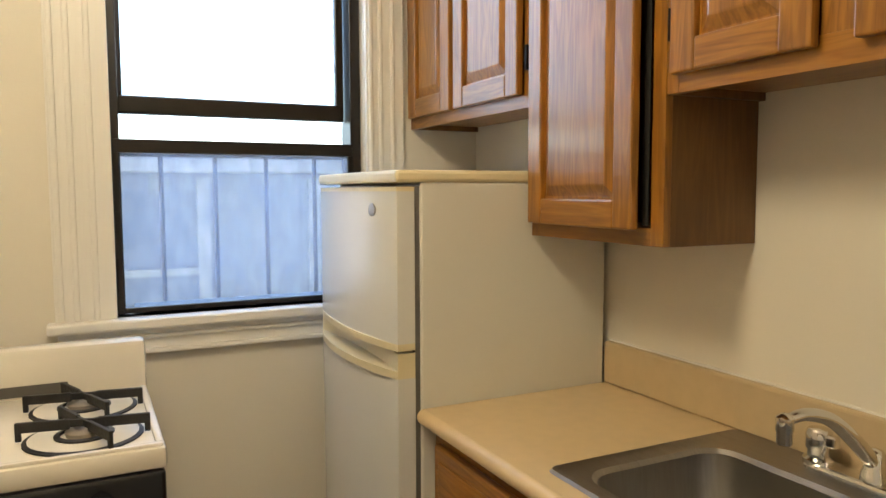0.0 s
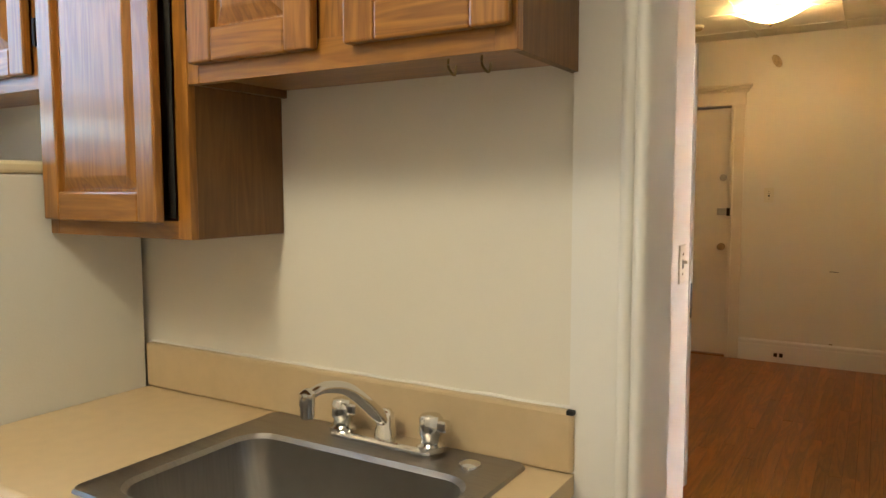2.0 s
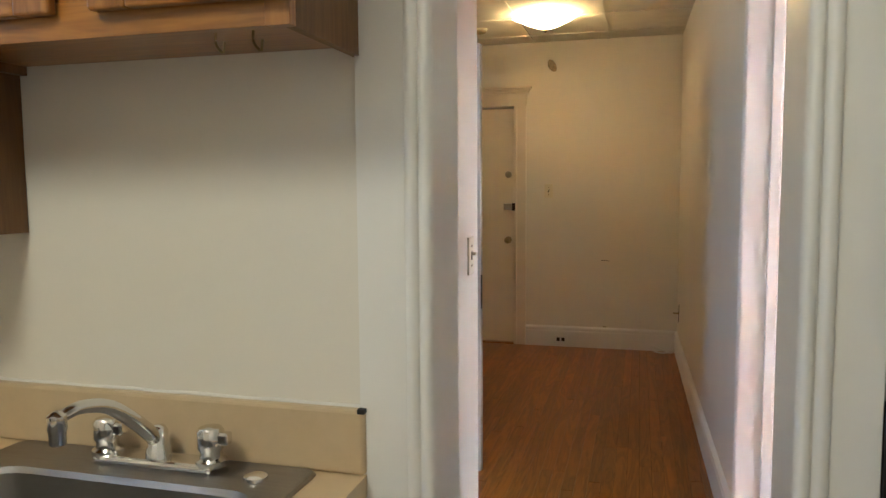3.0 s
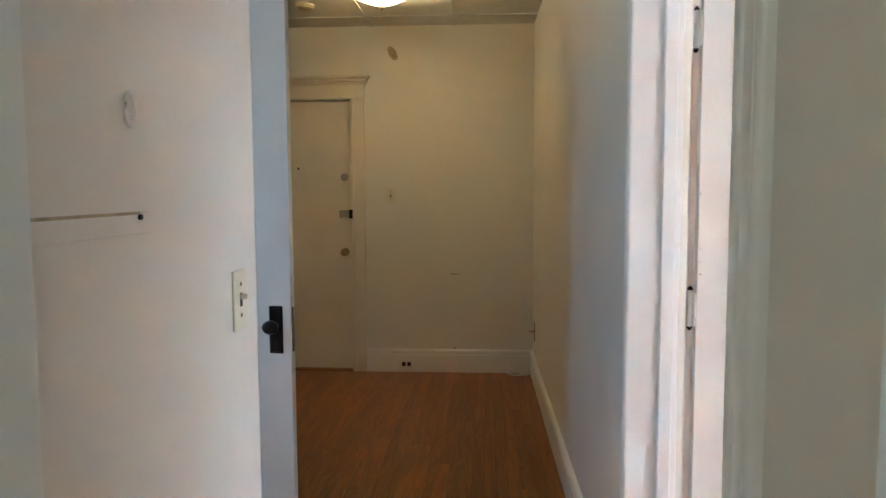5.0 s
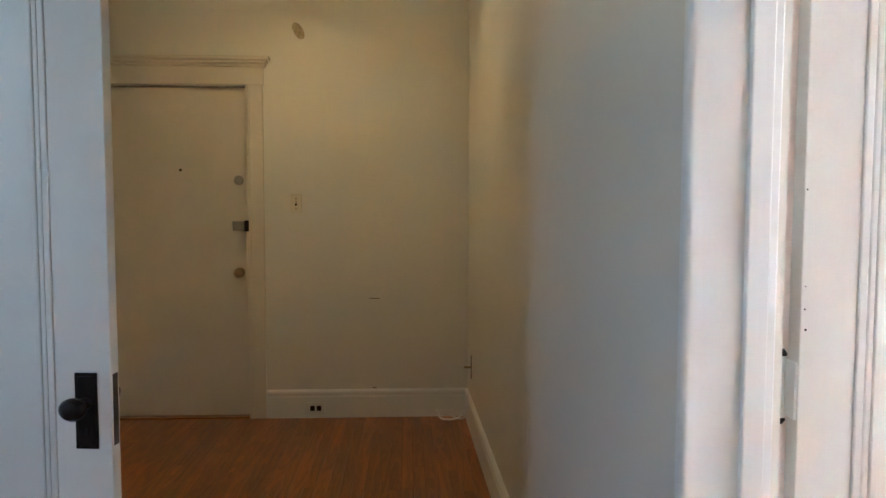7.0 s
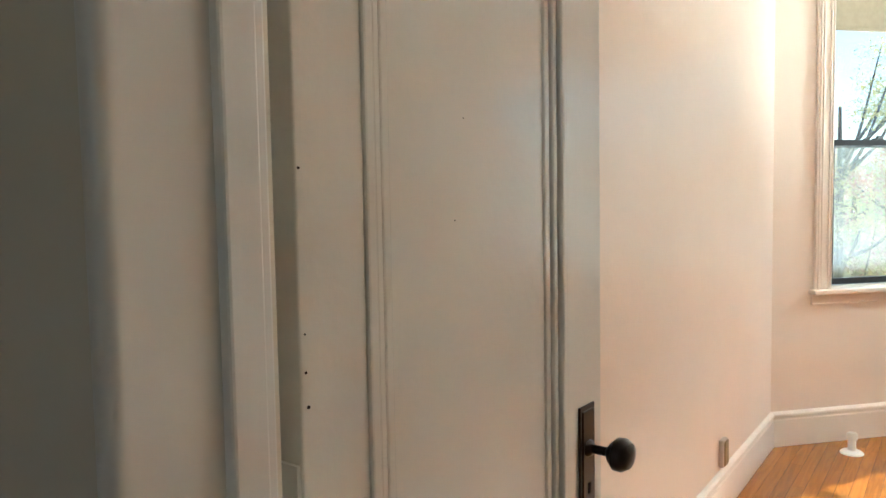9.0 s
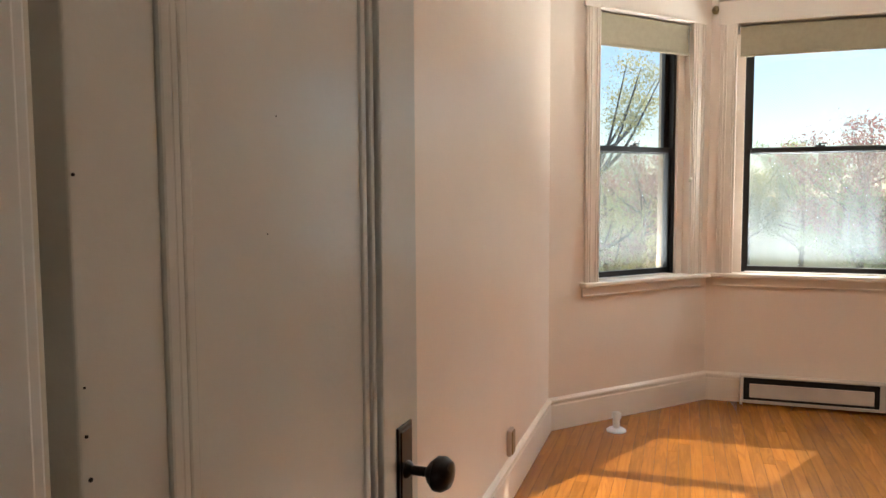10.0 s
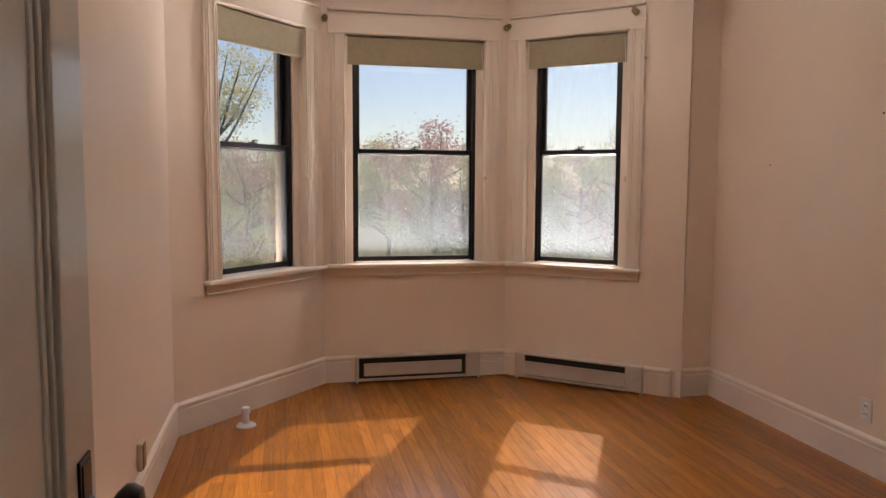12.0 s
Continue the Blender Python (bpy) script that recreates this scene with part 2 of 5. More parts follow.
LEAF_RED = leaf_material("russet_leaves", (0.45, 0.16, 0.16), (0.46, 0.30, 0.20))
LEAF_GOLD = leaf_material("golden_leaves", (0.58, 0.50, 0.18), (0.42, 0.42, 0.18))

# ---- mesh helpers ----


def box(bm, x0, x1, y0, y1, z0, z1, bevel=0.0, m=None):
    r = bmesh.ops.create_cube(bm, size=1.0)
    vs = r["verts"]
    mt = Matrix.Translation(((x0 + x1) / 2, (y0 + y1) / 2, (z0 + z1) / 2)) @ Matrix.Diagonal((x1 - x0, y1 - y0, z1 - z0, 1))
    bmesh.ops.transform(bm, matrix=mt, verts=vs)
    if bevel:
        es = list({e for v in vs for e in v.link_edges})
        out = bmesh.ops.bevel(bm, geom=es, offset=bevel, segments=2, profile=0.5, affect="EDGES")
        vs = list({v for f in out["faces"] for v in f.verts} | {v for v in vs if v.is_valid})
    if m is not None:
        bmesh.ops.transform(bm, matrix=m, verts=[v for v in vs if v.is_valid])
    return bm


def cyl(bm, a, b, r0, r1=None, seg=20):
    a, b = Vector(a), Vector(b)
    d = b - a
    r = bmesh.ops.create_cone(bm, cap_ends=True, segments=seg, radius1=r0, radius2=r0 if r1 is None else r1, depth=d.length)
    mt = Matrix.Translation((a + b) / 2) @ d.to_track_quat("Z", "Y").to_matrix().to_4x4()
    bmesh.ops.transform(bm, matrix=mt, verts=r["verts"])
    return bm


def lathe(bm, profile, m=None, seg=28, squash=1.0):
    """Turns (radius, height) pairs round z."""
    rings = []
    for r, z in profile:
        rings.append([bm.verts.new((r * math.cos(2 * math.pi * k / seg), squash * r * math.sin(2 * math.pi * k / seg), z)) for k in range(seg)])
    for a, b in zip(rings, rings[1:]):
        for k in range(seg):
            bm.faces.new((a[k], a[(k + 1) % seg], b[(k + 1) % seg], b[k]))
    bm.faces.new(rings[0][::-1])
    bm.faces.new(rings[-1])
    if m is not None:
        bmesh.ops.transform(bm, matrix=m, verts=[v for g in rings for v in g])
    return bm


def tube(bm, pts, r, seg=8):
    """A round bar along a line of points."""
    pts = [Vector(p) for p in pts]
    rings = []
    for i, p in enumerate(pts):
        d = (pts[min(i + 1, len(pts) - 1)] - pts[max(i - 1, 0)]).normalized()
        q = d.to_track_quat("Z", "Y")
        rr = r[i] if isinstance(r, (list, tuple)) else r
        rings.append([bm.verts.new(p + q @ Vector((rr * math.cos(2 * math.pi * k / seg), rr * math.sin(2 * math.pi * k / seg), 0))) for k in range(seg)])
    for a, b in zip(rings, rings[1:]):
        for k in range(seg):
            bm.faces.new((a[k], a[(k + 1) % seg], b[(k + 1) % seg], b[k]))
    bm.faces.new(rings[0][::-1])
    bm.faces.new(rings[-1])
    return bm


def bez(pts, n=24):
    """A smooth line through control points."""
    pts = [Vector(p) for p in pts]
    out = []
    ext = [2 * pts[0] - pts[1]] + pts + [2 * pts[-1] - pts[-2]]
    for i in range(len(pts) - 1):
        p0, p1, p2, p3 = ext[i:i + 4]
        for k in range(n):
            t = k / n
            out.append(0.5 * (2 * p1 + (p2 - p0) * t + (2 * p0 - 5 * p1 + 4 * p2 - p3) * t * t + (3 * p1 - p0 - 3 * p2 + p3) * t ** 3))
    return out + [pts[-1]]


def mesh_of(name, bm, mat, smooth=False):
    bmesh.ops.recalc_face_normals(bm, faces=bm.faces)
    me = bpy.data.meshes.new(name)
    bm.to_mesh(me)
    bm.free()
    me.materials.append(mat)
    if smooth:
        me.shade_smooth()
        me.set_sharp_from_angle(angle=radians(40))
    return me


def part(name, bm, mat, parent, label="", smooth=False, m=None):
    ob = new(name, mesh_of(name, bm, mat, smooth))
    ob.parent = parent
    if m is not None:
        ob.matrix_basis = m
    return tagged(ob, label)


def thing(name, m, label, category, group="", kind=""):
    ob = new(name)
    ob.empty_display_size = 0.1
    ob.matrix_basis = m
    return tagged(ob, label, category, group, kind)


def single(name, bm, mat, label, category, kind="", smooth=False, m=None):
    ob = new(name, mesh_of(name, bm, mat, smooth))
    if m is not None:
        ob.matrix_basis = m
    return tagged(ob, label, category, "", kind)


def B(*args, **kw):
    return box(bmesh.new(), *args, **kw)


# ---- plan ----
KX0, KY0 = -1.98, -1.7          # kitchen: window wall, back wall
SINK_Y = 1.107                  # face of the sink wall
RW = 0.65                       # right wall of kitchen and hall
RW_FAR = 0.602                  # the wall leans to here at the entry
RW2 = 0.80                      # its other face, in the bay room
D0, D1 = 1.93, 2.785            # doorway from the hall to the bay room
DOOR_H = 2.07
FAR_Y = 6.19                    # wall of the entry door
FOYER_X = -1.95
HALL_X = -0.21
CEIL_Z = 2.56
ROOM_Z = 2.78
PA, PB, PC, PD = Vector((4.457, 3.107, 0)), Vector((5.402, 2.254, 0)), Vector((5.402, 0.951, 0)), Vector((4.625, 0.053, 0))
SOUTH_Y = -0.231

# ---- walls ----
KW_Y0, KW_Y1, KW_Z0, KW_Z1 = -0.045, 0.70, 1.045, 2.35
bm = bmesh.new()
box(bm, KX0 - 0.2, KX0, KY0, KW_Y0, 0, ROOM_Z)
box(bm, KX0 - 0.2, KX0, KW_Y1, SINK_Y, 0, ROOM_Z)
box(bm, KX0 - 0.2, KX0, KW_Y0, KW_Y1, 0, KW_Z0)
box(bm, KX0 - 0.2, KX0, KW_Y0, KW_Y1, KW_Z1, ROOM_Z)
single("wall_kitchen_window", bm, WALL, "cream painted plaster wall round the kitchen window", "wall", "structure")
bm = bmesh.new()
box(bm, KX0 - 0.2, -0.14, SINK_Y, SINK_Y + 0.15, 0, ROOM_Z)
box(bm, -0.14, RW, SINK_Y, SINK_Y + 0.15, 2.15, ROOM_Z)
single("wall_sink", bm, WALL, "cream painted plaster wall behind the kitchen sink", "wall", "structure")
bm = bmesh.new()
box(bm, RW, RW2, KY0, D0, 0, ROOM_Z)
prism = [(RW, D1), (RW2, D1), (RW2, FAR_Y), (RW_FAR, FAR_Y)]
lo, hi = [bm.verts.new((x, y, 0)) for x, y in prism], [bm.verts.new((x, y, ROOM_Z)) for x, y in prism]
bm.faces.new(lo), bm.faces.new(hi)
for k in range(4):
    bm.faces.new((lo[k], lo[(k + 1) % 4], hi[(k + 1) % 4], hi[k]))
box(bm, RW, RW2, D0, D1, DOOR_H, ROOM_Z)
single("wall_hall_east", bm, WALL, "long cream painted wall between hall and bay room", "wall", "structure")
single("wall_kitchen_back", B(KX0 - 0.2, RW2, KY0 - 0.15, KY0, 0, ROOM_Z), WALL, "plain cream wall closing the kitchen", "wall", "structure")
single("wall_hall_west", B(HALL_X - 0.13, HALL_X, SINK_Y + 0.15, 2.285, 0, ROOM_Z, bevel=0.006), WALL, "white painted hall wall with a light switch", "wall", "structure")
ED0, ED1 = -1.61, -0.748
bm = bmesh.new()
box(bm, FOYER_X - 0.15, ED0, FAR_Y, FAR_Y + 0.16, 0, ROOM_Z)
box(bm, ED1, RW2, FAR_Y, FAR_Y + 0.16, 0, ROOM_Z)
box(bm, ED0, ED1, FAR_Y, FAR_Y + 0.16, 2.035, ROOM_Z)
single("wall_entry", bm, WALL, "cream painted foyer wall round the entry door", "wall", "structure")
bm = bmesh.new()
box(bm, FOYER_X - 0.15, FOYER_X, SINK_Y + 0.15, 1.70, 0, ROOM_Z)
box(bm, FOYER_X - 0.15, FOYER_X, 2.50, FAR_Y, 0, ROOM_Z)
box(bm, FOYER_X - 0.15, FOYER_X, 1.70, 2.50, 0, 1.05)
box(bm, FOYER_X - 0.15, FOYER_X, 1.70, 2.50, 2.30, ROOM_Z)
single("wall_foyer_west", bm, WALL, "plain cream wall closing the foyer", "wall", "structure")
single("wall_closet", B(FOYER_X, -1.14, 3.40, 3.52, 0, ROOM_Z), WALL, "short cream partition wall in the foyer", "wall", "structure")
single("wall_outer_landing", B(ED0 - 0.1, ED1 + 0.1, FAR_Y + 0.16, FAR_Y + 0.2, 0, 2.2), WALL, "plain wall behind the entry door", "wall", "structure")
single("wall_room_north", B(RW2, PA.x + 0.12, PA.y, PA.y + 0.16, 0, ROOM_Z), WALL_ROOM, "smooth warm white wall of the bay room", "wall", "structure")
bm = bmesh.new()
box(bm, RW2, PD.x, SOUTH_Y - 0.16, SOUTH_Y, 0, ROOM_Z)
box(bm, PD.x, PD.x + 0.16, SOUTH_Y - 0.16, PD.y, 0, ROOM_Z)
single("wall_room_south", bm, WALL_ROOM, "warm white wall with a short return beside the bay", "wall", "structure")

# ---- floors and ceilings ----
single("floor_kitchen", B(KX0, RW, KY0, SINK_Y + 0.1, -0.1, 0), LINO, "plain kitchen floor under the cabinets", "floor", "structure")
floor_hall = single("floor_hall", B(FOYER_X, RW2, SINK_Y + 0.1, FAR_Y + 0.1, -0.1, -0.006), SUBFLOOR, "red oak strip floor of hall and foyer", "floor", "structure")
bm = bmesh.new()
vs = [bm.verts.new(p) for p in ((RW2, SOUTH_Y, -0.006), (PD.x, SOUTH_Y, -0.006), (PD.x, PD.y, -0.006), (PC.x, PC.y, -0.006), (PB.x, PB.y, -0.006), (PA.x, PA.y, -0.006), (RW2, PA.y, -0.006))]
f = bm.faces.new(vs)
ext = bmesh.ops.extrude_face_region(bm, geom=[f])
bmesh.ops.translate(bm, verts=[g for g in ext["geom"] if isinstance(g, bmesh.types.BMVert)], vec=(0, 0, -0.1))
floor_room = single("floor_bay_room", bm, SUBFLOOR, "sunlit red oak strip floor of the bay room", "floor", "structure")
bm = bmesh.new()
box(bm, FOYER_X, RW, SINK_Y + 0.15, FAR_Y, CEIL_Z + 0.006, CEIL_Z + 0.03)
for i in range(5):
    for j in range(9):
        x1, y1 = RW - 0.012 - i * 0.61, FAR_Y - 0.3 - (j - 1) * 0.61
        x0, y0 = max(x1 - 0.588, FOYER_X), max(y1 - 0.588, SINK_Y + 0.16)
        if x1 - x0 > 0.05 and y1 - y0 > 0.05:
            box(bm, x0, x1, y0, min(y1, FAR_Y - 0.005), CEIL_Z + 0.001, CEIL_Z + 0.02)
for i in range(5):
    x = RW - i * 0.61
    box(bm, x - 0.024, x, SINK_Y + 0.15, FAR_Y, CEIL_Z - 0.004, CEIL_Z + 0.004)
for j in range(10):
    y = FAR_Y - 0.3 + 0.012 - (j - 1) * 0.61
    if SINK_Y + 0.2 < y < FAR_Y:
        box(bm, FOYER_X, RW, y - 0.024, y, CEIL_Z - 0.005, CEIL_Z + 0.003)
single("ceiling_foyer", bm, CEIL, "dropped ceiling of square tiles in a metal grid", "ceiling", "structure")
single("ceiling_kitchen", B(KX0, RW, KY0, SINK_Y, CEIL_Z, CEIL_Z + 0.1), PLASTER, "plain white kitchen ceiling", "ceiling", "structure")
single("ceiling_bay_room", B(RW2, 5.65, SOUTH_Y - 0.1, PA.y + 0.1, ROOM_Z, ROOM_Z + 0.12), PLASTER, "plain white ceiling of the bay room", "ceiling", "structure")
# two unseen masses, added to keep the sun off the neighbouring house
single("sun_block", B(KX0 - 0.3, 5.2, SOUTH_Y - 0.3, FAR_Y + 0.3, ROOM_Z + 0.13, 7.0), BRICK, "unseen tan brick mass above the flat that blocks the sun", "building", "structure")
single("sun_block_kitchen", B(KX0 - 0.3, 3.0, -3.0, SOUTH_Y - 0.31, ROOM_Z + 0.13, 7.0), BRICK, "unseen tan brick mass above the kitchen that blocks the sun", "building", "structure")
single("roof_slab", B(KX0 - 0.3, RW2, KY0 - 0.2, FAR_Y + 0.3, ROOM_Z, ROOM_Z + 0.12), PLASTER, "slab over kitchen and hall", "roof", "structure")


def facet(p, q):
    """Local frame of a bay wall: x along it, y outward, z up."""
    u = (q - p).normalized()
    v = Vector((-u.y, u.x, 0))
    if v.x < 0:
        v = -v
    return Matrix((Vector((u.x, v.x, 0, p.x)), Vector((u.y, v.y, 0, p.y)), (0, 0, 1, 0), (0, 0, 0, 1))), (q - p).length


W_Z0, W_Z1 = 0.825, 2.385


def bay_wall(p, q, s0, s1, name, label):
    m, n = facet(p, q)
    bm = bmesh.new()
    e = 0.065
    box(bm, -e, s0, 0, 0.16, 0, ROOM_Z)
    box(bm, s1, n + e, 0, 0.16, 0, ROOM_Z)
    box(bm, s0, s1, 0, 0.16, 0, W_Z0)
    box(bm, s0, s1, 0, 0.16, W_Z1, ROOM_Z)
    # keep the slab outside the inner corner
    return single(name, bm, WALL_ROOM, label, "wall", "structure", m=m), n


def sash(parent, x0, x1, y, z0, z1, w, glass, name, m=None):
    """A dark metal sash with its glass."""
    bm = bmesh.new()
    box(bm, x0, x0 + w, y, y + 0.028, z0, z1, bevel=0.003)
    box(bm, x1 - w, x1, y, y + 0.028, z0, z1, bevel=0.003)
    box(bm, x0 + w, x1 - w, y + 0.001, y + 0.027, z0, z0 + w, bevel=0.003)
    box(bm, x0 + w, x1 - w, y + 0.001, y + 0.027, z1 - w, z1, bevel=0.003)
    s = part(name, bm, BLACK_ALU, parent, "dark bronze metal sash")
    g = part("pane", B(x0 + w - 0.004, x1 - w + 0.004, y + 0.012, y + 0.016, z0 + w - 0.004, z1 - w + 0.004), glass, s)
    return s


def bay_window(p, q, s0, s1, name, label, lower, upper, j0=0.055, j1=0.055):
    m, n = facet(p, q)
    w = thing(name, m, label, "window", "bay windows", "structure")
    # white lining and stops
    bm = bmesh.new()
    box(bm, s0, s0 + j0, 0.05, 0.16, W_Z0, W_Z1, bevel=0.004)
    box(bm, s1 - j1, s1, 0.05, 0.16, W_Z0, W_Z1, bevel=0.004)
    box(bm, s0 + j0, s1 - j1, 0.05, 0.16, W_Z1 - 0.05, W_Z1, bevel=0.004)
    part("lining", bm, TRIM_ROOM, w, "white painted window lining")
    a, b = s0 + j0, s1 - j1
    bm = bmesh.new()
    for u0, u1 in ((a, a + 0.022), (b - 0.022, b)):
        box(bm, u0, u1, 0.07, 0.15, W_Z0, W_Z1 - 0.05)
    part("window_frame", bm, BLACK_ALU, w, "dark bronze metal frame")
    mid = 1.605
    sash(w, a + 0.006, b - 0.006, 0.082, W_Z0 + 0.012, mid + 0.02, 0.034, lower, "lower_sash")
    sash(w, a + 0.022, b - 0.022, 0.114, mid - 0.02, W_Z1 - 0.05, 0.032, upper, "upper_sash")
    bm = bmesh.new()
    box(bm, (a + b) / 2 - 0.03, (a + b) / 2 + 0.03, 0.085, 0.108, mid + 0.02, mid + 0.028, bevel=0.002)
    cyl(bm, ((a + b) / 2, 0.096, mid + 0.026), ((a + b) / 2, 0.096, mid + 0.04), 0.008)
    box(bm, (a + b) / 2 - 0.005, (a + b) / 2 + 0.04, 0.09, 0.1, mid + 0.034, mid + 0.042, bevel=0.002)
    part("sash_lock", bm, BLACK_ALU, w)
    part("outer_sill", B(s0, s1, 0.05, 0.24, W_Z0 - 0.03, W_Z0 + 0.008), TRIM_ROOM, w)
    # casing
    cz = 2.53
    for nm, u0, u1 in (("casing", s0 - 0.10, s0), ("casing", s1, s1 + 0.105)):
        u0, u1 = max(u0, 0.004), min(u1, n - 0.004)
        bm = bmesh.new()
        box(bm, u0, u1, -0.018, 0, W_Z0, W_Z1 + 0.13, bevel=0.004)
        for k in (0.12, 0.30):
            box(bm, u0 + (u1 - u0) * k, u0 + (u1 - u0) * k + 0.010, -0.024, -0.016, W_Z0, W_Z1, bevel=0.003)
        for k in (0.72, 0.88):
            box(bm, u0 + (u1 - u0) * k, u0 + (u1 - u0) * k + 0.010, -0.024, -0.016, W_Z0, W_Z1, bevel=0.003)
        part(nm, bm, TRIM_ROOM, w, "moulded white casing")
    bm = bmesh.new()
    h0, h1 = max(s0 - 0.115, 0.004), min(s1 + 0.105, n - 0.004)
    box(bm, h0, h1, -0.020, 0, W_Z1, cz, bevel=0.003)
    box(bm, h0, h1, -0.045, 0, cz, cz + 0.022, bevel=0.006)
    box(bm, s0, s1, -0.026, -0.01, W_Z1 + 0.002, W_Z1 + 0.016, bevel=0.003)
    part("head_casing", bm, TRIM_ROOM, w, "white head casing with a cap moulding")
    bm = bmesh.new()
    box(bm, h0 - 0.012 if s0 > 0.25 else 0.004, h1 + 0.012 if n - s1 > 0.25 else n - 0.004, -0.055, 0.08, W_Z0 - 0.022, W_Z0 + 0.004, bevel=0.006)
    part("window_sill", bm, TRIM_ROOM, w, "white painted window stool")
    bm = bmesh.new()
    box(bm, h0, h1, -0.014, 0, W_Z0 - 0.080, W_Z0 - 0.022, bevel=0.003)
    box(bm, h0, h1, -0.019, 0, W_Z0 - 0.080, W_Z0 - 0.070, bevel=0.003)
    part("apron", bm, TRIM_ROOM, w)
    # roller blind
    bl = thing("roller_blind", m @ pose((s0 + s1) / 2, 0.02, W_Z1 - 0.02), "tan fabric roller blind rolled up above the window", "blind", "roller blinds")
    L = (s1 - s0) / 2 - 0.012
    part("roller", cyl(bmesh.new(), (-L, 0.006, -0.004), (L, 0.006, -0.004), 0.019), SHADE, bl, smooth=True)
    part("fabric", B(-L + 0.006, L - 0.006, -0.0155, -0.013, -0.165, 0.0), SHADE, bl)
    part("bottom_bar", B(-L + 0.006, L - 0.006, -0.019, -0.009, -0.18, -0.162, bevel=0.003), SHADE, bl)
    for sx in (-1, 1):
        part("bracket", B(sx * L - 0.004, sx * L + 0.008 if sx > 0 else sx * L + 0.004, -0.016, 0.028, -0.028, 0.018), WHITE_PL, bl)
    part("cord", tube(bmesh.new(), [(L - 0.02, -0.018, -0.02), (L + 0.005, -0.03, -0.5), (L + 0.008, -0.032, -0.93)], 0.0016, 6), WHITE_PL, bl)
    part("cord_knob", lathe(bmesh.new(), [(0.003, 0), (0.012, 0.008), (0.014, 0.018), (0.009, 0.03), (0.002, 0.034)], pose(L + 0.008, -0.032, -0.96)), IVORY, bl, "ivory cord knob", smooth=True)
    return w


BAYS = [(PA, PB, 0.345, 1.10, "north"), (PB, PC, 0.155, 1.144, "east"), (PC, PD, 0.142, 0.861, "south")]
for i, (p, q, s0, s1, nm) in enumerate(BAYS):
    bay_wall(p, q, s0, s1, "wall_bay_" + nm, "warm white wall under and round a bay window")
    bay_window(p, q, s0, s1, "window_%d" % (i + 1), "black metal double-hung bay window in moulded white casing",
               PANE_MIST, PANE if nm != "south" else PANE_MIST)


def skirting(p, q, name, h=0.185, mat=None):
    """A moulded baseboard on the wall from p to q; the room lies to the left of that line."""
    p, q = Vector(p), Vector(q)
    u = (q - p).normalized()
    v = Vector((-u.y, u.x, 0))
    m = Matrix(((u.x, v.x, 0, p.x), (u.y, v.y, 0, p.y), (0, 0, 1, 0), (0, 0, 0, 1)))
    n = (q - p).length
    prof = [(0, 0), (0.019, 0), (0.019, h - 0.045), (0.015, h - 0.038), (0.015, h - 0.03), (0.021, h - 0.024), (0.020, h - 0.012), (0.010, h - 0.004), (0, h)]
    bm = bmesh.new()
    ends = [[bm.verts.new((x, d, z)) for d, z in prof] for x in (0, n)]
    k = len(prof)
    for i in range(k):
        bm.faces.new((ends[0][i], ends[0][(i + 1) % k], ends[1][(i + 1) % k], ends[1][i]))
    bm.faces.new(ends[0][::-1])
    bm.faces.new(ends[1])
    return single(name, bm, mat or TRIM, "moulded white painted baseboard", "baseboard", "structure", m=m)


skirting((PA.x, PA.y, 0), (RW2, PA.y, 0), "baseboard_north", mat=TRIM_ROOM)
skirting(PB, PA, "baseboard_bay_north", mat=TRIM_ROOM)
skirting(PC, PB, "baseboard_bay_east", mat=TRIM_ROOM)
skirting(PD, PC, "baseboard_bay_south", mat=TRIM_ROOM)
skirting((PD.x, SOUTH_Y, 0), PD, "baseboard_return", mat=TRIM_ROOM)
skirting((RW2, SOUTH_Y, 0), (PD.x, SOUTH_Y, 0), "baseboard_south", mat=TRIM_ROOM)
skirting((RW_FAR, FAR_Y, 0), (ED1 + 0.105, FAR_Y, 0), "baseboard_entry", 0.175)
skirting((RW, D1 + 0.07, 0), (RW_FAR, FAR_Y, 0), "baseboard_hall", 0.175)

# ---- doorway to the bay room ----
def casing_profile(width, depth):
    """Section of a casing from its inner edge out: bead, flat, double bead, back edge."""
    pts = [(0, 0)]
    for c, r in ((0.012, 0.010),):
        pts += [(c - r * math.cos(a), depth * 0.55 + r * math.sin(a)) for a in (0, 0.6, 1.2, 1.57, 2.0, 2.6, 3.14)]
    pts += [(0.024, depth * 0.5), (width - 0.044, depth * 0.62)]
    for c, r in ((width - 0.033, 0.010), (width - 0.012, 0.012)):
        pts += [(c - r * math.cos(a), depth * 0.7 + r * math.sin(a)) for a in (0.1, 0.6, 1.2, 1.57, 2.0, 2.6, 3.0)]
    return pts + [(width, 0)]


def moulding(bm, prof, m, height):
    """Stands a section (across, out) up to a height under m."""
    rings = [[bm.verts.new(m @ Vector((u, v, z))) for u, v in prof] for z in (0, height)]
    k = len(prof)
    for q in range(k):
        bm.faces.new((rings[0][q], rings[0][(q + 1) % k], rings[1][(q + 1) % k], rings[1][q]))
    bm.faces.new(rings[0][::-1])
    bm.faces.new(rings[1])
    return bm


def upright(origin, along, out):
    a, o = Vector(along), Vector(out)
    return Matrix(((a.x, o.x, 0, origin[0]), (a.y, o.y, 0, origin[1]), (0, 0, 1, 0), (0, 0, 0, 1)))


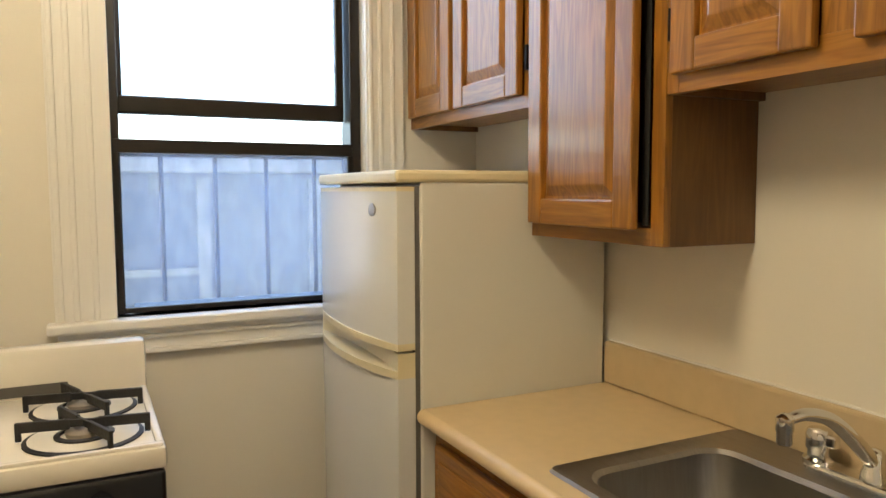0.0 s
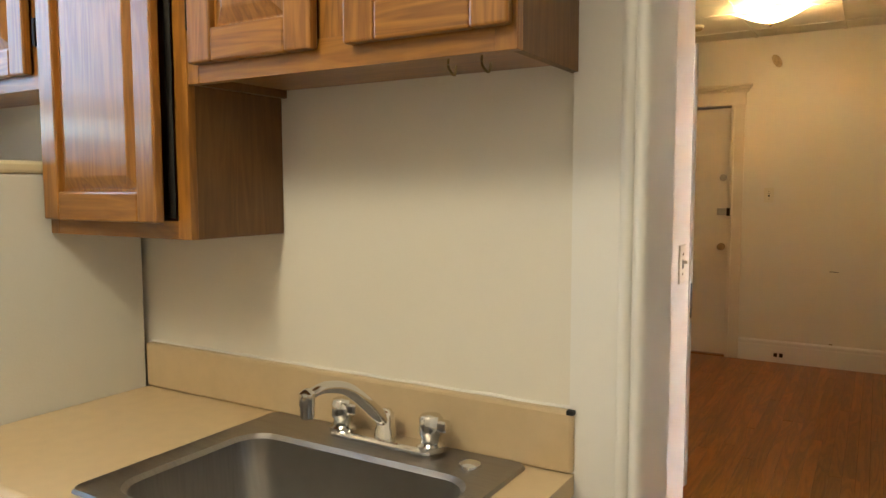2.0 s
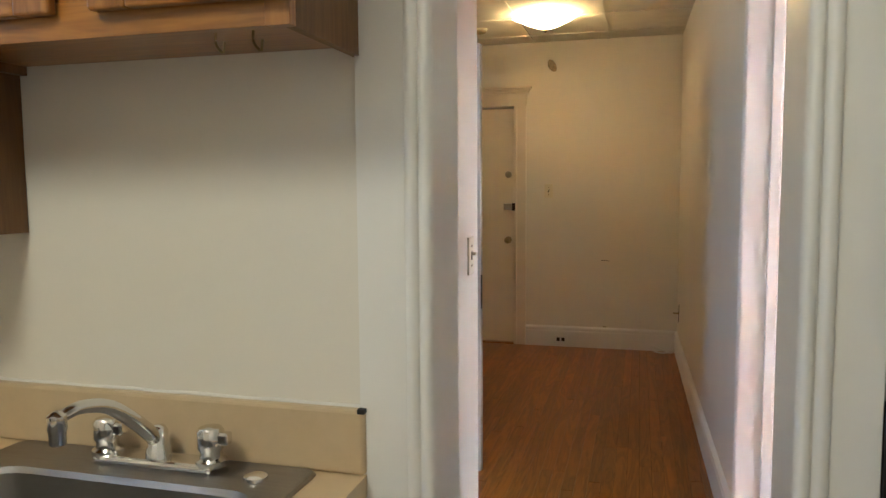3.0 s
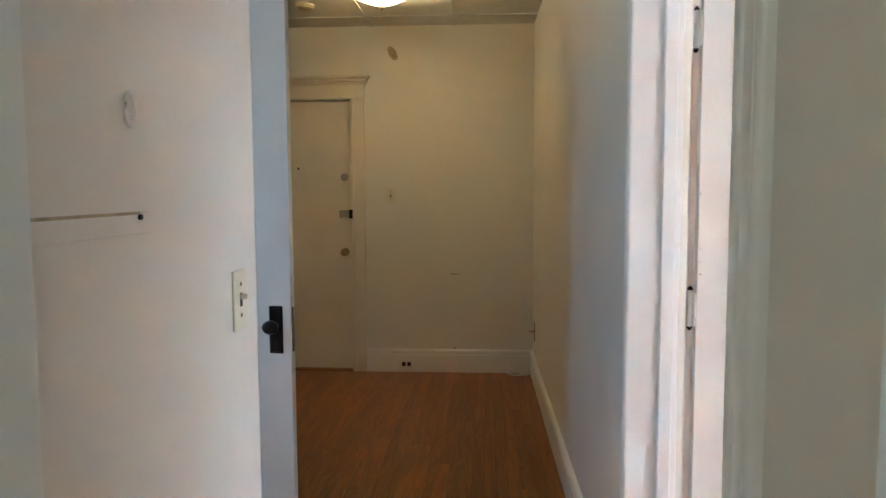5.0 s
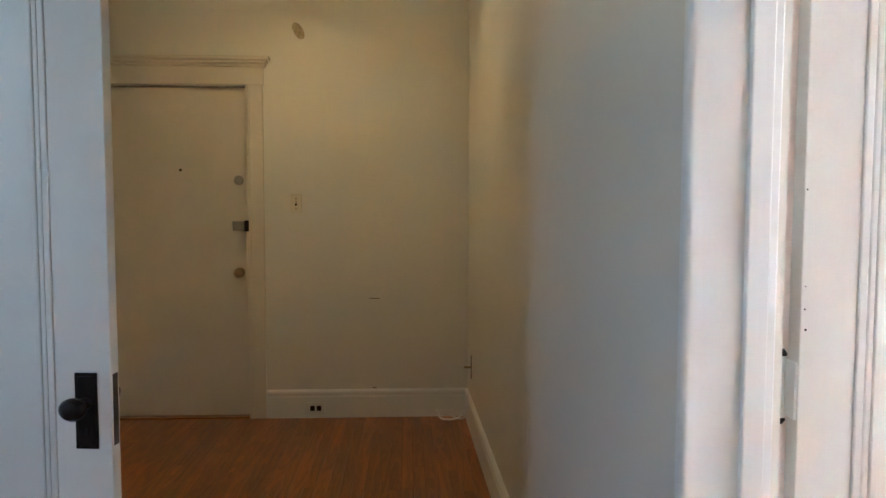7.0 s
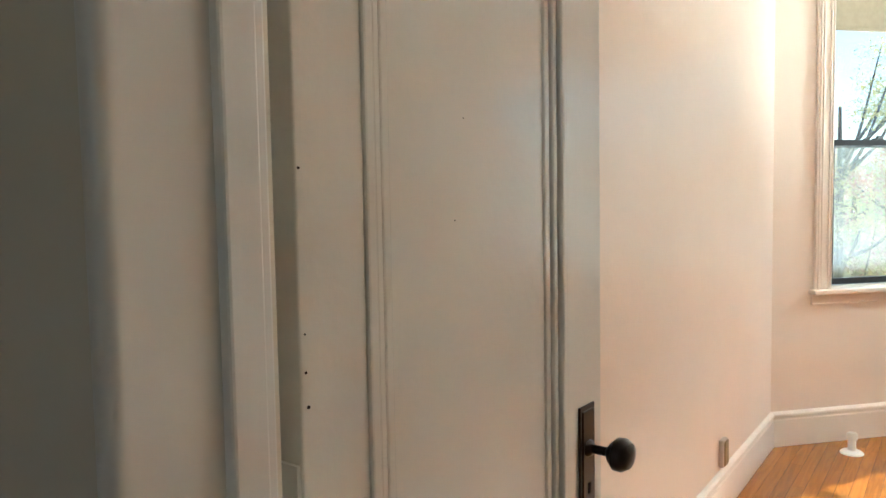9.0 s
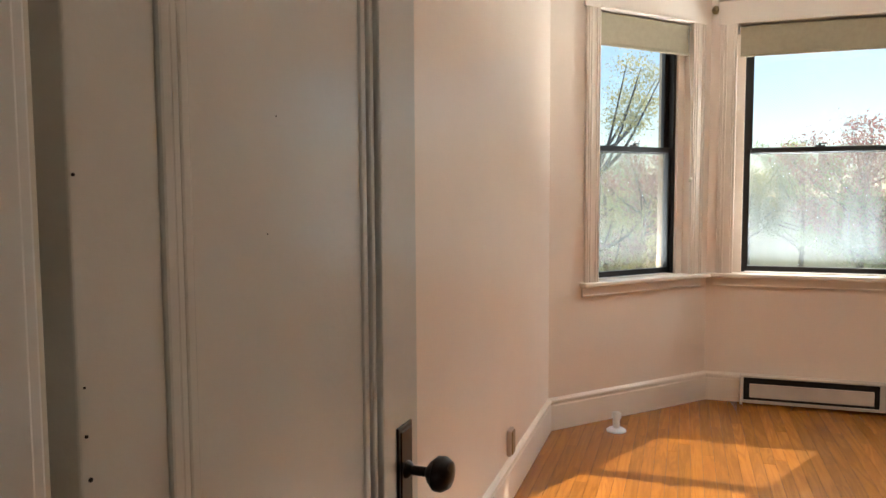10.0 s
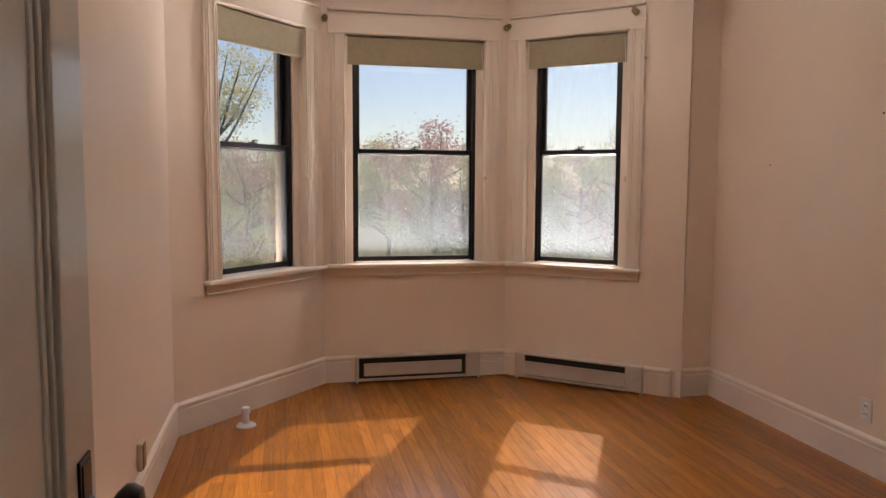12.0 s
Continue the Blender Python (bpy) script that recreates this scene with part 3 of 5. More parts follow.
bead = [(0, 0), (0, 0.006)] + [(0.013 - 0.013 * math.cos(a), 0.007 + 0.012 * math.sin(a)) for a in (0.3, 0.7, 1.1, 1.57, 2.0, 2.5, 3.0)] + [(0.028, 0.006), (0.034, 0)]
single("trim_far_casing", moulding(bmesh.new(), bead, upright((RW + 0.002, D1 - 0.024, 0), (0, 1, 0), (-1, 0, 0)), DOOR_H + 0.03), TRIM,
       "narrow rounded white bead beside the doorway", "door casing", "structure", True)
single("trim_near_casing", moulding(bmesh.new(), casing_profile(0.125, 0.018), upright((RW + 0.002, D0 + 0.012, 0), (0, -1, 0), (-1, 0, 0)), DOOR_H + 0.09), TRIM,
       "moulded white door casing in the hall", "door casing", "structure", True)
bm = bmesh.new()
box(bm, RW - 0.006, RW2 - 0.022, D1 - 0.022, D1 - 0.002, 0, DOOR_H - 0.02, bevel=0.003)
box(bm, RW - 0.006, RW2 - 0.022, D0 + 0.002, D0 + 0.022, 0, DOOR_H - 0.02, bevel=0.003)
box(bm, RW - 0.006, RW2 - 0.022, D0 + 0.002, D1 - 0.002, DOOR_H - 0.02, DOOR_H - 0.002, bevel=0.003)
box(bm, RW2 - 0.075, RW2 - 0.04, D1 - 0.034, D1 - 0.020, 0, DOOR_H - 0.02, bevel=0.003)
box(bm, RW2 - 0.075, RW2 - 0.04, D0 + 0.020, D0 + 0.034, 0, DOOR_H - 0.02, bevel=0.003)
single("trim_door_lining", bm, TRIM, "white painted lining of the bay room doorway", "door frame", "structure")
single("trim_room_casing", B(RW2, RW2 + 0.02, D1 + 0.06, D1 + 0.17, 0, DOOR_H + 0.1, bevel=0.004), TRIM, "white door casing in the bay room", "door casing", "structure")


def knob_set(parent, x, z, side):
    """A dark plate with an oval knob on the face at y = side."""
    s = 1 if side > 0 else -1
    pl = part("lock_plate", B(x - 0.025, x + 0.025, min(side, side + s * 0.004), max(side, side + s * 0.004), z - 0.085, z + 0.085, bevel=0.0015), BRONZE, parent, "dark bronze lock plate")
    bm = bmesh.new()
    box(bm, x - 0.019, x + 0.019, min(side, side + s * 0.006), max(side, side + s * 0.006), z - 0.078, z + 0.078, bevel=0.002)
    part("raised_border", bm, BRONZE, pl)
    bm = bmesh.new()
    lathe(bm, [(0.016, 0.004), (0.014, 0.010), (0.008, 0.014), (0.008, 0.036), (0.018, 0.042), (0.0285, 0.052), (0.029, 0.062), (0.022, 0.072), (0.008, 0.076)],
          Matrix.Translation((x, side, z + 0.018)) @ Matrix.Rotation(radians(90 if s < 0 else -90), 4, "X"), 28, 0.85)
    part("knob", bm, BRONZE, pl, "dark oval door knob", smooth=True)
    part("keyhole", B(x - 0.003, x + 0.003, min(side, side + s * 0.0075), max(side, side + s * 0.0075), z - 0.052, z - 0.036), DARK, pl)


def panel_door(name, m, width, height, label, stile, free_stile, knob_z, top=0.15):
    """A door with one long moulded panel; hinge at x = 0, faces at y = 0 and 0.036."""
    d = thing(name, m, label, "door", "", "structure")
    t = 0.036
    x0, x1, z0, z1 = stile, width - free_stile, 0.24, height - top
    for nm, a, b, c, e in (("hinge_stile", 0, x0, 0.008, height), ("lock_stile", x1, width, 0.008, height), ("bottom_rail", x0, x1, 0.008, z0), ("top_rail", x0, x1, z1, height)):
        part(nm, B(a, b, 0, t, c, e, bevel=0.002), DOOR, d)
    part("panel", B(x0 + 0.045, x1 - 0.045, 0.010, t - 0.010, z0 + 0.04, z1 - 0.04), DOOR, d, "recessed flat panel")
    for sgn in (0, 1):
        bm = bmesh.new()
        for k, (o, w2, dep) in enumerate(((0.0, 0.014, -0.004), (0.018, 0.011, 0.002), (0.033, 0.014, 0.006))):
            ya, yb = (dep, 0.018) if sgn == 0 else (t - 0.018, t - dep)
            for a, b, c, e in ((x0 + o, x0 + o + w2, z0 + o, z1 - o), (x1 - o - w2, x1 - o, z0 + o, z1 - o), (x0 + o, x1 - o, z0 + o, z0 + o + w2), (x0 + o, x1 - o, z1 - o - w2, z1 - o)):
                box(bm, a, b, ya, yb, c, e, bevel=0.003)
        part("panel_moulding", bm, DOOR, d, "stepped panel moulding")
    knob_set(d, width - 0.055, knob_z, 0)
    knob_set(d, width - 0.055, knob_z, t)
    part("latch_plate", B(width - 0.0005, width + 0.0015, 0.008, t - 0.008, knob_z - 0.08, knob_z + 0.08), BRONZE, d)
    for hz in (0.28, 1.04, height - 0.24):
        h = part("hinge", cyl(bmesh.new(), (-0.008, t + 0.002, hz - 0.05), (-0.008, t + 0.002, hz + 0.05), 0.0065), TRIM, d, "painted butt hinge", True)
        part("hinge_leaf", B(-0.004, 0.0004, 0.004, t, hz - 0.045, hz + 0.045), TRIM, h)
        for e in (-1, 1):
            part("hinge_tip", lathe(bmesh.new(), [(0.007, 0), (0.008, 0.004), (0.003, 0.011)], pose(-0.008, t + 0.002, hz + e * 0.05, 0 if e > 0 else 180), 14), BRONZE, h, "", True)
    return d


door_1 = panel_door("door_1", pose(0.83, 2.79, 0, 0, 0, -1.8), 0.62, 2.03, "open white panelled door with a dark knob", 0.088, 0.115, 0.925)
for cx, cy, cz, r in ((0.004, -0.001, 1.354, 0.0013), (0.006, -0.001, 1.170, 0.0013), (0.008, -0.001, 1.138, 0.0018), (0.006, -0.001, 1.205, 0.0009), (0.25, 0.0095, 1.30, 0.0009), (0.27, 0.0095, 1.42, 0.0009)):
    part("paint_chip", cyl(bmesh.new(), (cx, cy, cz), (cx, cy + 0.002, cz), r, seg=8), DARK, door_1, "dark paint chip")
panel_door("door_2", pose(-1.122, 3.372, 0, 0, 0, -5.0), 0.70, 2.02, "open white panelled door with a dark knob in the foyer", 0.11, 0.125, 0.875, 0.14)

# ---- entry door ----
d = thing("door_3", pose(ED0, FAR_Y + 0.03, 0), "closed cream entry door with a brass knob and locks", "door", "", "structure")
W3 = ED1 - ED0
part("leaf", B(0.004, W3 - 0.005, 0, 0.04, 0.012, 2.028, bevel=0.002), ENTRY, d)
part("deadbolt", lathe(bmesh.new(), [(0.029, 0), (0.029, 0.006), (0.024, 0.012), (0.012, 0.014), (0.011, 0.018), (0.002, 0.018)], pose(W3 - 0.056, 0, 1.468, 90)), NICKEL, d, "round nickel deadbolt", True)
bm = bmesh.new()
box(bm, W3 - 0.085, W3 - 0.018, -0.022, 0, 1.163, 1.219, bevel=0.004)
cyl(bm, (W3 - 0.085, -0.011, 1.163), (W3 - 0.085, -0.011, 1.219), 0.011)
part("surface_latch", bm, NICKEL, d, "nickel surface lock")
part("latch_keeper", B(W3 - 0.016, W3 + 0.012, -0.055, -0.031, 1.158, 1.224, bevel=0.003), BRONZE, d)
part("knob", lathe(bmesh.new(), [(0.030, 0), (0.030, 0.004), (0.012, 0.010), (0.011, 0.030), (0.024, 0.040), (0.028, 0.052), (0.022, 0.062), (0.006, 0.066)], pose(W3 - 0.056, 0, 0.904, 90)), BRASS, d, "brass door knob", True)
part("peephole", cyl(bmesh.new(), (W3 - 0.405, -0.004, 1.53), (W3 - 0.405, 0.002, 1.53), 0.008), DARK, d)
part("threshold", B(0, W3, -0.05, 0.05, 0, 0.011, bevel=0.003), OAK_X, d, "wooden threshold")
bm = bmesh.new()
box(bm, ED1, ED1 + 0.103, FAR_Y - 0.02, FAR_Y, 0, 2.04, bevel=0.003)
box(bm, ED1 + 0.012, ED1 + 0.026, FAR_Y - 0.028, FAR_Y - 0.016, 0, 2.04, bevel=0.003)
box(bm, ED0 - 0.103, ED0, FAR_Y - 0.02, FAR_Y, 0, 2.04, bevel=0.003)
box(bm, ED0 - 0.13, ED1 + 0.108, FAR_Y - 0.024, FAR_Y, 2.04, 2.145, bevel=0.003)
box(bm, ED0 - 0.13, ED1 + 0.125, FAR_Y - 0.034, FAR_Y, 2.145, 2.165, bevel=0.004)
box(bm, ED0 - 0.15, ED1 + 0.135, FAR_Y - 0.048, FAR_Y, 2.165, 2.183, bevel=0.004)
box(bm, ED0 - 0.16, ED1 + 0.150, FAR_Y - 0.062, FAR_Y, 2.183, 2.203, bevel=0.004)
single("trim_entry_casing", bm, ENTRY, "cream door casing with a stepped cornice", "door casing", "structure")

# ---- hall and foyer things ----


def wall_plate(name, m, label, kind, mat=None, socket=None):
    """A switch or socket plate; its face looks along -y."""
    mat = mat or IVORY
    p = thing(name, m, label, "switch" if kind == "switch" else "outlet")
    part("plate", B(-0.035, 0.035, -0.006, 0, -0.058, 0.058, bevel=0.003), mat, p)
    if kind == "switch":
        part("slot", B(-0.006, 0.006, -0.0068, -0.004, -0.013, 0.013), DARK, p)
        part("toggle", B(-0.0045, 0.0045, -0.020, -0.005, 0.001, 0.011, bevel=0.002), mat, p)
        for z in (-0.03, 0.03):
            part("screw", cyl(bmesh.new(), (0, -0.0075, z), (0, -0.005, z), 0.004, seg=10), BRASS, p)
    else:
        for z in (-0.02, 0.02):
            part("socket", B(-0.016, 0.016, -0.008, -0.005, z - 0.014, z + 0.014, bevel=0.004), socket or mat, p)
            for x in (-0.006, 0.006):
                part("slot", B(x - 0.0015, x + 0.0015, -0.0085, -0.007, z - 0.003, z + 0.006), DARK, p)
    return p


wall_plate("light_switch", pose(HALL_X, 2.17, 1.158, 0, 0, 90), "ivory toggle switch on the hall wall", "switch")
wall_plate("light_switch", pose(-0.454, FAR_Y, 1.327), "ivory toggle switch beside the entry door", "switch")
wall_plate("light_switch", pose(0.626, 0.955, 1.18, 0, 0, -90), "ivory switch on the kitchen side wall", "switch")
o = wall_plate("wall_outlet", pose(-0.343, FAR_Y - 0.019, 0.062, 0, 90, 0), "white outlet with brown sockets in the foyer baseboard", "outlet", WHITE_PL, BRONZE)

lampo = thing("ceiling_light", pose(-0.36, 5.17, CEIL_Z), "lit frosted glass ceiling lamp in the foyer", "ceiling light")
part("canopy", lathe(bmesh.new(), [(0.07, 0), (0.07, -0.012), (0.05, -0.02), (0.02, -0.022)]), BRASS, lampo, "brass canopy", True)
bm = bmesh.new()
N = 16
layers = []
for off in (0.0, 0.004):
    layers.append([[bm.verts.new((0.165 * u * (1 - 0.18 * (1 - w * w)), 0.165 * w * (1 - 0.18 * (1 - u * u)), -0.108 + off + 0.060 * (u * u + w * w) ** 0.9 * 0.72)) for w in [-1 + 2 * b / N for b in range(N + 1)]] for u in [-1 + 2 * a / N for a in range(N + 1)]])
for lay in layers:
    for a in range(N):
        for b in range(N):
            bm.faces.new((lay[a][b], lay[a + 1][b], lay[a + 1][b + 1], lay[a][b + 1]))
edge = [(a, 0) for a in range(N)] + [(N, b) for b in range(N)] + [(a, N) for a in range(N, 0, -1)] + [(0, b) for b in range(N, 0, -1)]
for (a, b), (c, e) in zip(edge, edge[1:] + edge[:1]):
    bm.faces.new((layers[0][a][b], layers[0][c][e], layers[1][c][e], layers[1][a][b]))
part("shade", bm, LAMP_GLASS, lampo, "square frosted glass dish with raised corners", True, m=pose(0, 0, 0, 0, 0, 45))
part("finial", lathe(bmesh.new(), [(0.012, -0.110), (0.014, -0.118), (0.008, -0.13), (0.002, -0.134)]), BRASS, lampo, "", True)
part("stem", cyl(bmesh.new(), (0, 0, -0.11), (0, 0, -0.015), 0.005), BRASS, lampo)
sm = thing("smoke_detector", pose(-0.908, 5.54, CEIL_Z), "round tan smoke detector on the ceiling", "detector")
part("base", lathe(bmesh.new(), [(0.06, 0), (0.06, -0.012), (0.055, -0.014)]), IVORY, sm, "", True)
part("cover", lathe(bmesh.new(), [(0.052, -0.012), (0.05, -0.026), (0.03, -0.034), (0.005, -0.036)]), STAIN, sm, "", True)

bm = bmesh.new()
lathe(bm, [(0.03, 0), (0.028, 0.002), (0.005, 0.0025)], pose(-0.43, FAR_Y, 2.365, 90) @ Matrix.Rotation(radians(25), 4, "Z"), 18, 2.0)
bmesh.ops.scale(bm, vec=(1, 1, 0.9), verts=bm.verts, space=Matrix.Translation((0.43, -FAR_Y, -2.365)))
single("wall_patch", bm, STAIN, "small ochre oval patch on the entry wall", "wall stain")
single("wall_scratch", B(-0.03, 0.035, -0.0012, 0, -0.002, 0.002, m=pose(0.018, FAR_Y, 0.743, 0, 3, 0)), DARK, "thin dark scratch on the entry wall", "scratch")
single("wall_scratch", B(-0.012, 0.012, -0.003, 0, -0.004, 0.004, m=pose(0.018, FAR_Y, 0.182)), STAIN, "small chipped spot above the baseboard", "scratch")
cb = thing("loose_cable", pose(0.5, FAR_Y - 0.1, 0), "white coiled cable on the floor in the foyer corner", "cable")
part("cord", tube(bmesh.new(), bez([(0.09, 0.08, 0.17), (0.088, 0.07, 0.06), (0.03, 0.0, 0.012), (-0.07, -0.03, 0.02), (-0.08, 0.03, 0.05), (-0.02, 0.05, 0.02), (0.05, 0.0, 0.008), (0.09, -0.06, 0.05)], 12), 0.006), WHITE_PL, cb, "", True)
part("plug", lathe(bmesh.new(), [(0.005, 0), (0.012, 0.006), (0.012, 0.025), (0.005, 0.03)], pose(-0.09, 0.02, 0.03)), WHITE_PL, cb, "", True)
br = thing("wall_bracket", pose(0.604, 5.95, 0.36, 0, 0, 90), "small dark metal bracket on the hall wall", "bracket")
part("plate", B(-0.006, 0.006, 0.0, 0.004, -0.07, 0.07), DARK, br)
part("peg", cyl(bmesh.new(), (0, 0.0, 0), (0, 0.045, 0), 0.006, seg=10), BRASS, br)
# traces of a removed fitting on the hall wall
tr = thing("old_bracket_mark", pose(HALL_X, 1.76, 1.33, 0, 0, 90), "painted-over ledge and ring hook on the hall wall", "wall mark")
part("ledge", B(-0.42, 0.052, -0.005, 0.0, -0.022, 0.008, bevel=0.0015), WALL, tr, "painted-over wooden strip")
part("screw", cyl(bmesh.new(), (0.016, -0.009, 0.001), (0.016, -0.004, 0.001), 0.004, seg=12), BRONZE, tr, "dark screw")
part("scar", B(-0.42, 0.018, -0.0062, -0.004, 0.0045, 0.0085), STAIN, tr)
ring = [(0.0 + 0.013 * math.cos(a), -0.006, 0.144 + 0.022 * math.sin(a)) for a in [0.35 * k for k in range(19)]]
part("hook_ring", tube(bmesh.new(), ring, 0.0035, 8), WHITE_PL, tr, "painted metal ring", True)
part("hook_plate", B(-0.003, 0.022, -0.004, 0, 0.128, 0.162, bevel=0.0015), WHITE_PL, tr)
# the opening between kitchen and hall: a short pier and casings on both sides
OX0, OX1 = -0.020, 0.505
single("wall_opening_pier", B(OX1 + 0.012, RW, SINK_Y, SINK_Y + 0.15, 0, 2.15), WALL, "narrow cream wall pier between kitchen and hall", "wall", "structure")
single("wall_opening_return", B(-0.14, OX0 - 0.012, SINK_Y, SINK_Y + 0.15, 0, 2.15), WALL, "short cream wall end between kitchen and hall", "wall", "structure")
single("wall_kitchen_east", B(0.626, RW, KY0, SINK_Y - 0.022, 0, CEIL_Z), WALL, "cream plaster of the kitchen side wall", "wall", "structure")
bm = bmesh.new()
for k in range(24):
    w0 = 0.001 + 0.003 * math.sin(k * 2.1) ** 2
    box(bm, 0.620 - w0, 0.6235 + 0.002 * math.cos(k * 1.3), SINK_Y - 0.0200, SINK_Y - 0.008, k * 0.0895, (k + 1) * 0.0895)
single("trim_joint_gap", bm, DARK, "dark open joint beside the kitchen opening", "joint", "structure")
OPEN_PROF = [(0, 0), (0, 0.010)] + [(c - r * math.cos(a), 0.012 + r * math.sin(a)) for c, r in ((0.011, 0.010), (0.034, 0.011)) for a in (0.1, 0.6, 1.2, 1.57, 2.0, 2.6, 3.0)] + [(0.048, 0.014), (0.109, 0.014), (0.109, 0)]
single("trim_opening_casing_east", moulding(bmesh.new(), OPEN_PROF, upright((OX1, SINK_Y, 0), (1, 0, 0), (0, -1, 0)), 2.15), TRIM, "white casing with a double bead beside the kitchen opening", "trim", "structure", True)
single("trim_opening_casing_west", moulding(bmesh.new(), [(u * (1.0 if u < 0.1 else 1.15), v) for u, v in OPEN_PROF], upright((OX0, SINK_Y, 0), (-1, 0, 0), (0, -1, 0)), 2.15), TRIM, "white casing with a double bead beside the sink wall", "trim", "structure", True)
for nm, a, b in (("trim_opening_jamb_east", OX1, OX1 + 0.012), ("trim_opening_jamb_west", OX0 - 0.012, OX0)):
    single(nm, B(a, b, SINK_Y, SINK_Y + 0.15, 0, 2.15), TRIM, "white painted lining of the kitchen opening", "trim", "structure")

# ---- bay room things ----


def baseboard_heater(m, w, label, framed):
    """An electric heater along the wall; framed: the cover stands inside a dark opening, else it reaches down to the bottom rail."""
    h = thing("baseboard_heater", m, label, "heater", "baseboard heaters")
    part("back", B(0, w, -0.022, 0, 0.012, 0.19, bevel=0.002), HEATER, h)
    part("top_cover", B(0, w, -0.066, -0.022, 0.178, 0.19, bevel=0.004), HEATER, h)
    part("grille_gap", B(0.02, w - 0.11, -0.054, -0.022, 0.03, 0.178), DARK, h, "dark slot behind the cover")
    if framed:
        part("front_cover", B(0.055, w - 0.140, -0.066, -0.054, 0.052, 0.140, bevel=0.004), HEATER, h)
    else:
        part("front_cover", B(0.075, w - 0.112, -0.066, -0.054, 0.040, 0.135, bevel=0.004), HEATER, h)
        part("cover_lip", B(0.075, w - 0.112, -0.072, -0.064, 0.128, 0.138, bevel=0.003), HEATER, h)
    part("end_box", B(w - 0.11, w, -0.064, -0.022, 0.02, 0.178, bevel=0.003), HEATER, h, "wiring box")
    part("end_cap", B(0, 0.02 if framed else 0.074, -0.064, -0.022, 0.02, 0.178, bevel=0.003), HEATER, h)
    for x in (w - 0.055,):
        part("cover_screw", cyl(bmesh.new(), (x, -0.066, 0.10), (x, -0.062, 0.10), 0.004, seg=10), NICKEL, h)
    part("bottom_rail", B(0.02, w - 0.11, -0.064, -0.052, 0.016, 0.034, bevel=0.002), HEATER, h)
    for x in (0.008, w - 0.008):
        part("foot", B(x - 0.008, x + 0.008, -0.05, -0.022, 0, 0.02), HEATER, h)
    return h


mC, nC = facet(PB, PC)
mR, nR = facet(PC, PD)
mL, nL = facet(PA, PB)
baseboard_heater(mC @ pose(0.213, -0.02, 0), 0.89, "white metal baseboard heater with a dark-framed cover", True)
baseboard_heater(mR @ pose(0.119, -0.02, 0), 0.90, "white metal baseboard heater with a dark upper slot", False)
hc = tube(bmesh.new(), bez([(1.10, -0.05, 0.12), (1.2, -0.045, 0.10), (1.29, -0.04, 0.125)], 10), 0.005)
single("heater_cable", hc, WHITE_PL, "white cable between the two heaters", "cable", smooth=True, m=mC)
for mm, x, z in ((mC, 0.02, 2.475), (mC, nC - 0.02, 2.475), (mR, 0.905, 2.49)):
    k = thing("curtain_bracket", mm @ pose(x, -0.02, z), "small brass curtain rod bracket on the casing", "bracket", "curtain brackets")
    part("rosette", lathe(bmesh.new(), [(0.022, 0), (0.022, 0.004), (0.012, 0.008), (0.006, 0.010)], pose(0, 0, 0, 90)), BRASS, k, "", True)
    part("arm", cyl(bmesh.new(), (0, 0, 0), (0, -0.05, 0), 0.006, seg=12), BRASS, k)
    part("ball", lathe(bmesh.new(), [(0.004, 0), (0.015, 0.006), (0.018, 0.016), (0.012, 0.026), (0.003, 0.03)], pose(0, -0.045, 0, 90)), BRASS, k, "", True)
single("bracket_stub", cyl(bmesh.new(), (0.965, -0.02, 2.20), (0.965, 0, 2.20), 0.012), NICKEL, "small bare metal blind bracket on the wall", "bracket", m=mR)
st = thing("floor_pipe_cap", pose(4.565, 2.739, 0), "white capped pipe stub standing on the floor", "pipe stub")
part("flange", lathe(bmesh.new(), [(0.055, 0), (0.055, 0.006), (0.045, 0.014), (0.025, 0.018)]), WHITE_PL, st, "", True)
part("pipe", cyl(bmesh.new(), (0, 0, 0.012), (0, 0, 0.085), 0.019), WHITE_PL, st, "", True)
part("cap", lathe(bmesh.new(), [(0.026, 0.075), (0.026, 0.10), (0.02, 0.108), (0.004, 0.11)]), WHITE_PL, st, "", True)
nb = thing("wall_outlet", pose(3.47, PA.y, 0.262), "white covered outlet box on the wall above the baseboard", "outlet")
part("box", B(-0.034, 0.034, -0.022, 0, -0.058, 0.058, bevel=0.006), HEATER, nb)
part("cover", B(-0.028, 0.028, -0.027, -0.021, -0.052, 0.052, bevel=0.004), BRASS, nb, "dull brass cover plate")
wall_plate("wall_outlet", pose(3.30, SOUTH_Y, 0.300, 0, 0, 180), "white duplex outlet above the baseboard", "outlet", WHITE_PL)
bm = tube(bmesh.new(), bez([(2.55, 3.02, 0.16), (2.62, 3.0, 0.19), (2.70, 2.98, 0.12), (2.66, 2.95, 0.03), (2.5, 2.97, 0.006), (2.42, 3.02, 0.02), (2.52, 3.05, 0.11), (2.6, 3.06, 0.17), (2.5, 3.07, 0.1), (2.4, 3.05, 0.006)], 12), 0.004)
single("loose_cable", bm, WHITE_PL, "white cable looped by the baseboard", "cable", smooth=True)
for mm, x, z in ((pose(4.1, SOUTH_Y, 1.5, 0, 0, 180), 0, 0), (pose(3.3, SOUTH_Y, 1.72, 0, 0, 180), 0, 0)):
    single("nail_hole", cyl(bmesh.new(), (0, -0.001, 0), (0, 0.001, 0), 0.005, seg=10), DARK, "small dark nail hole in the wall", "wall mark", m=mm)

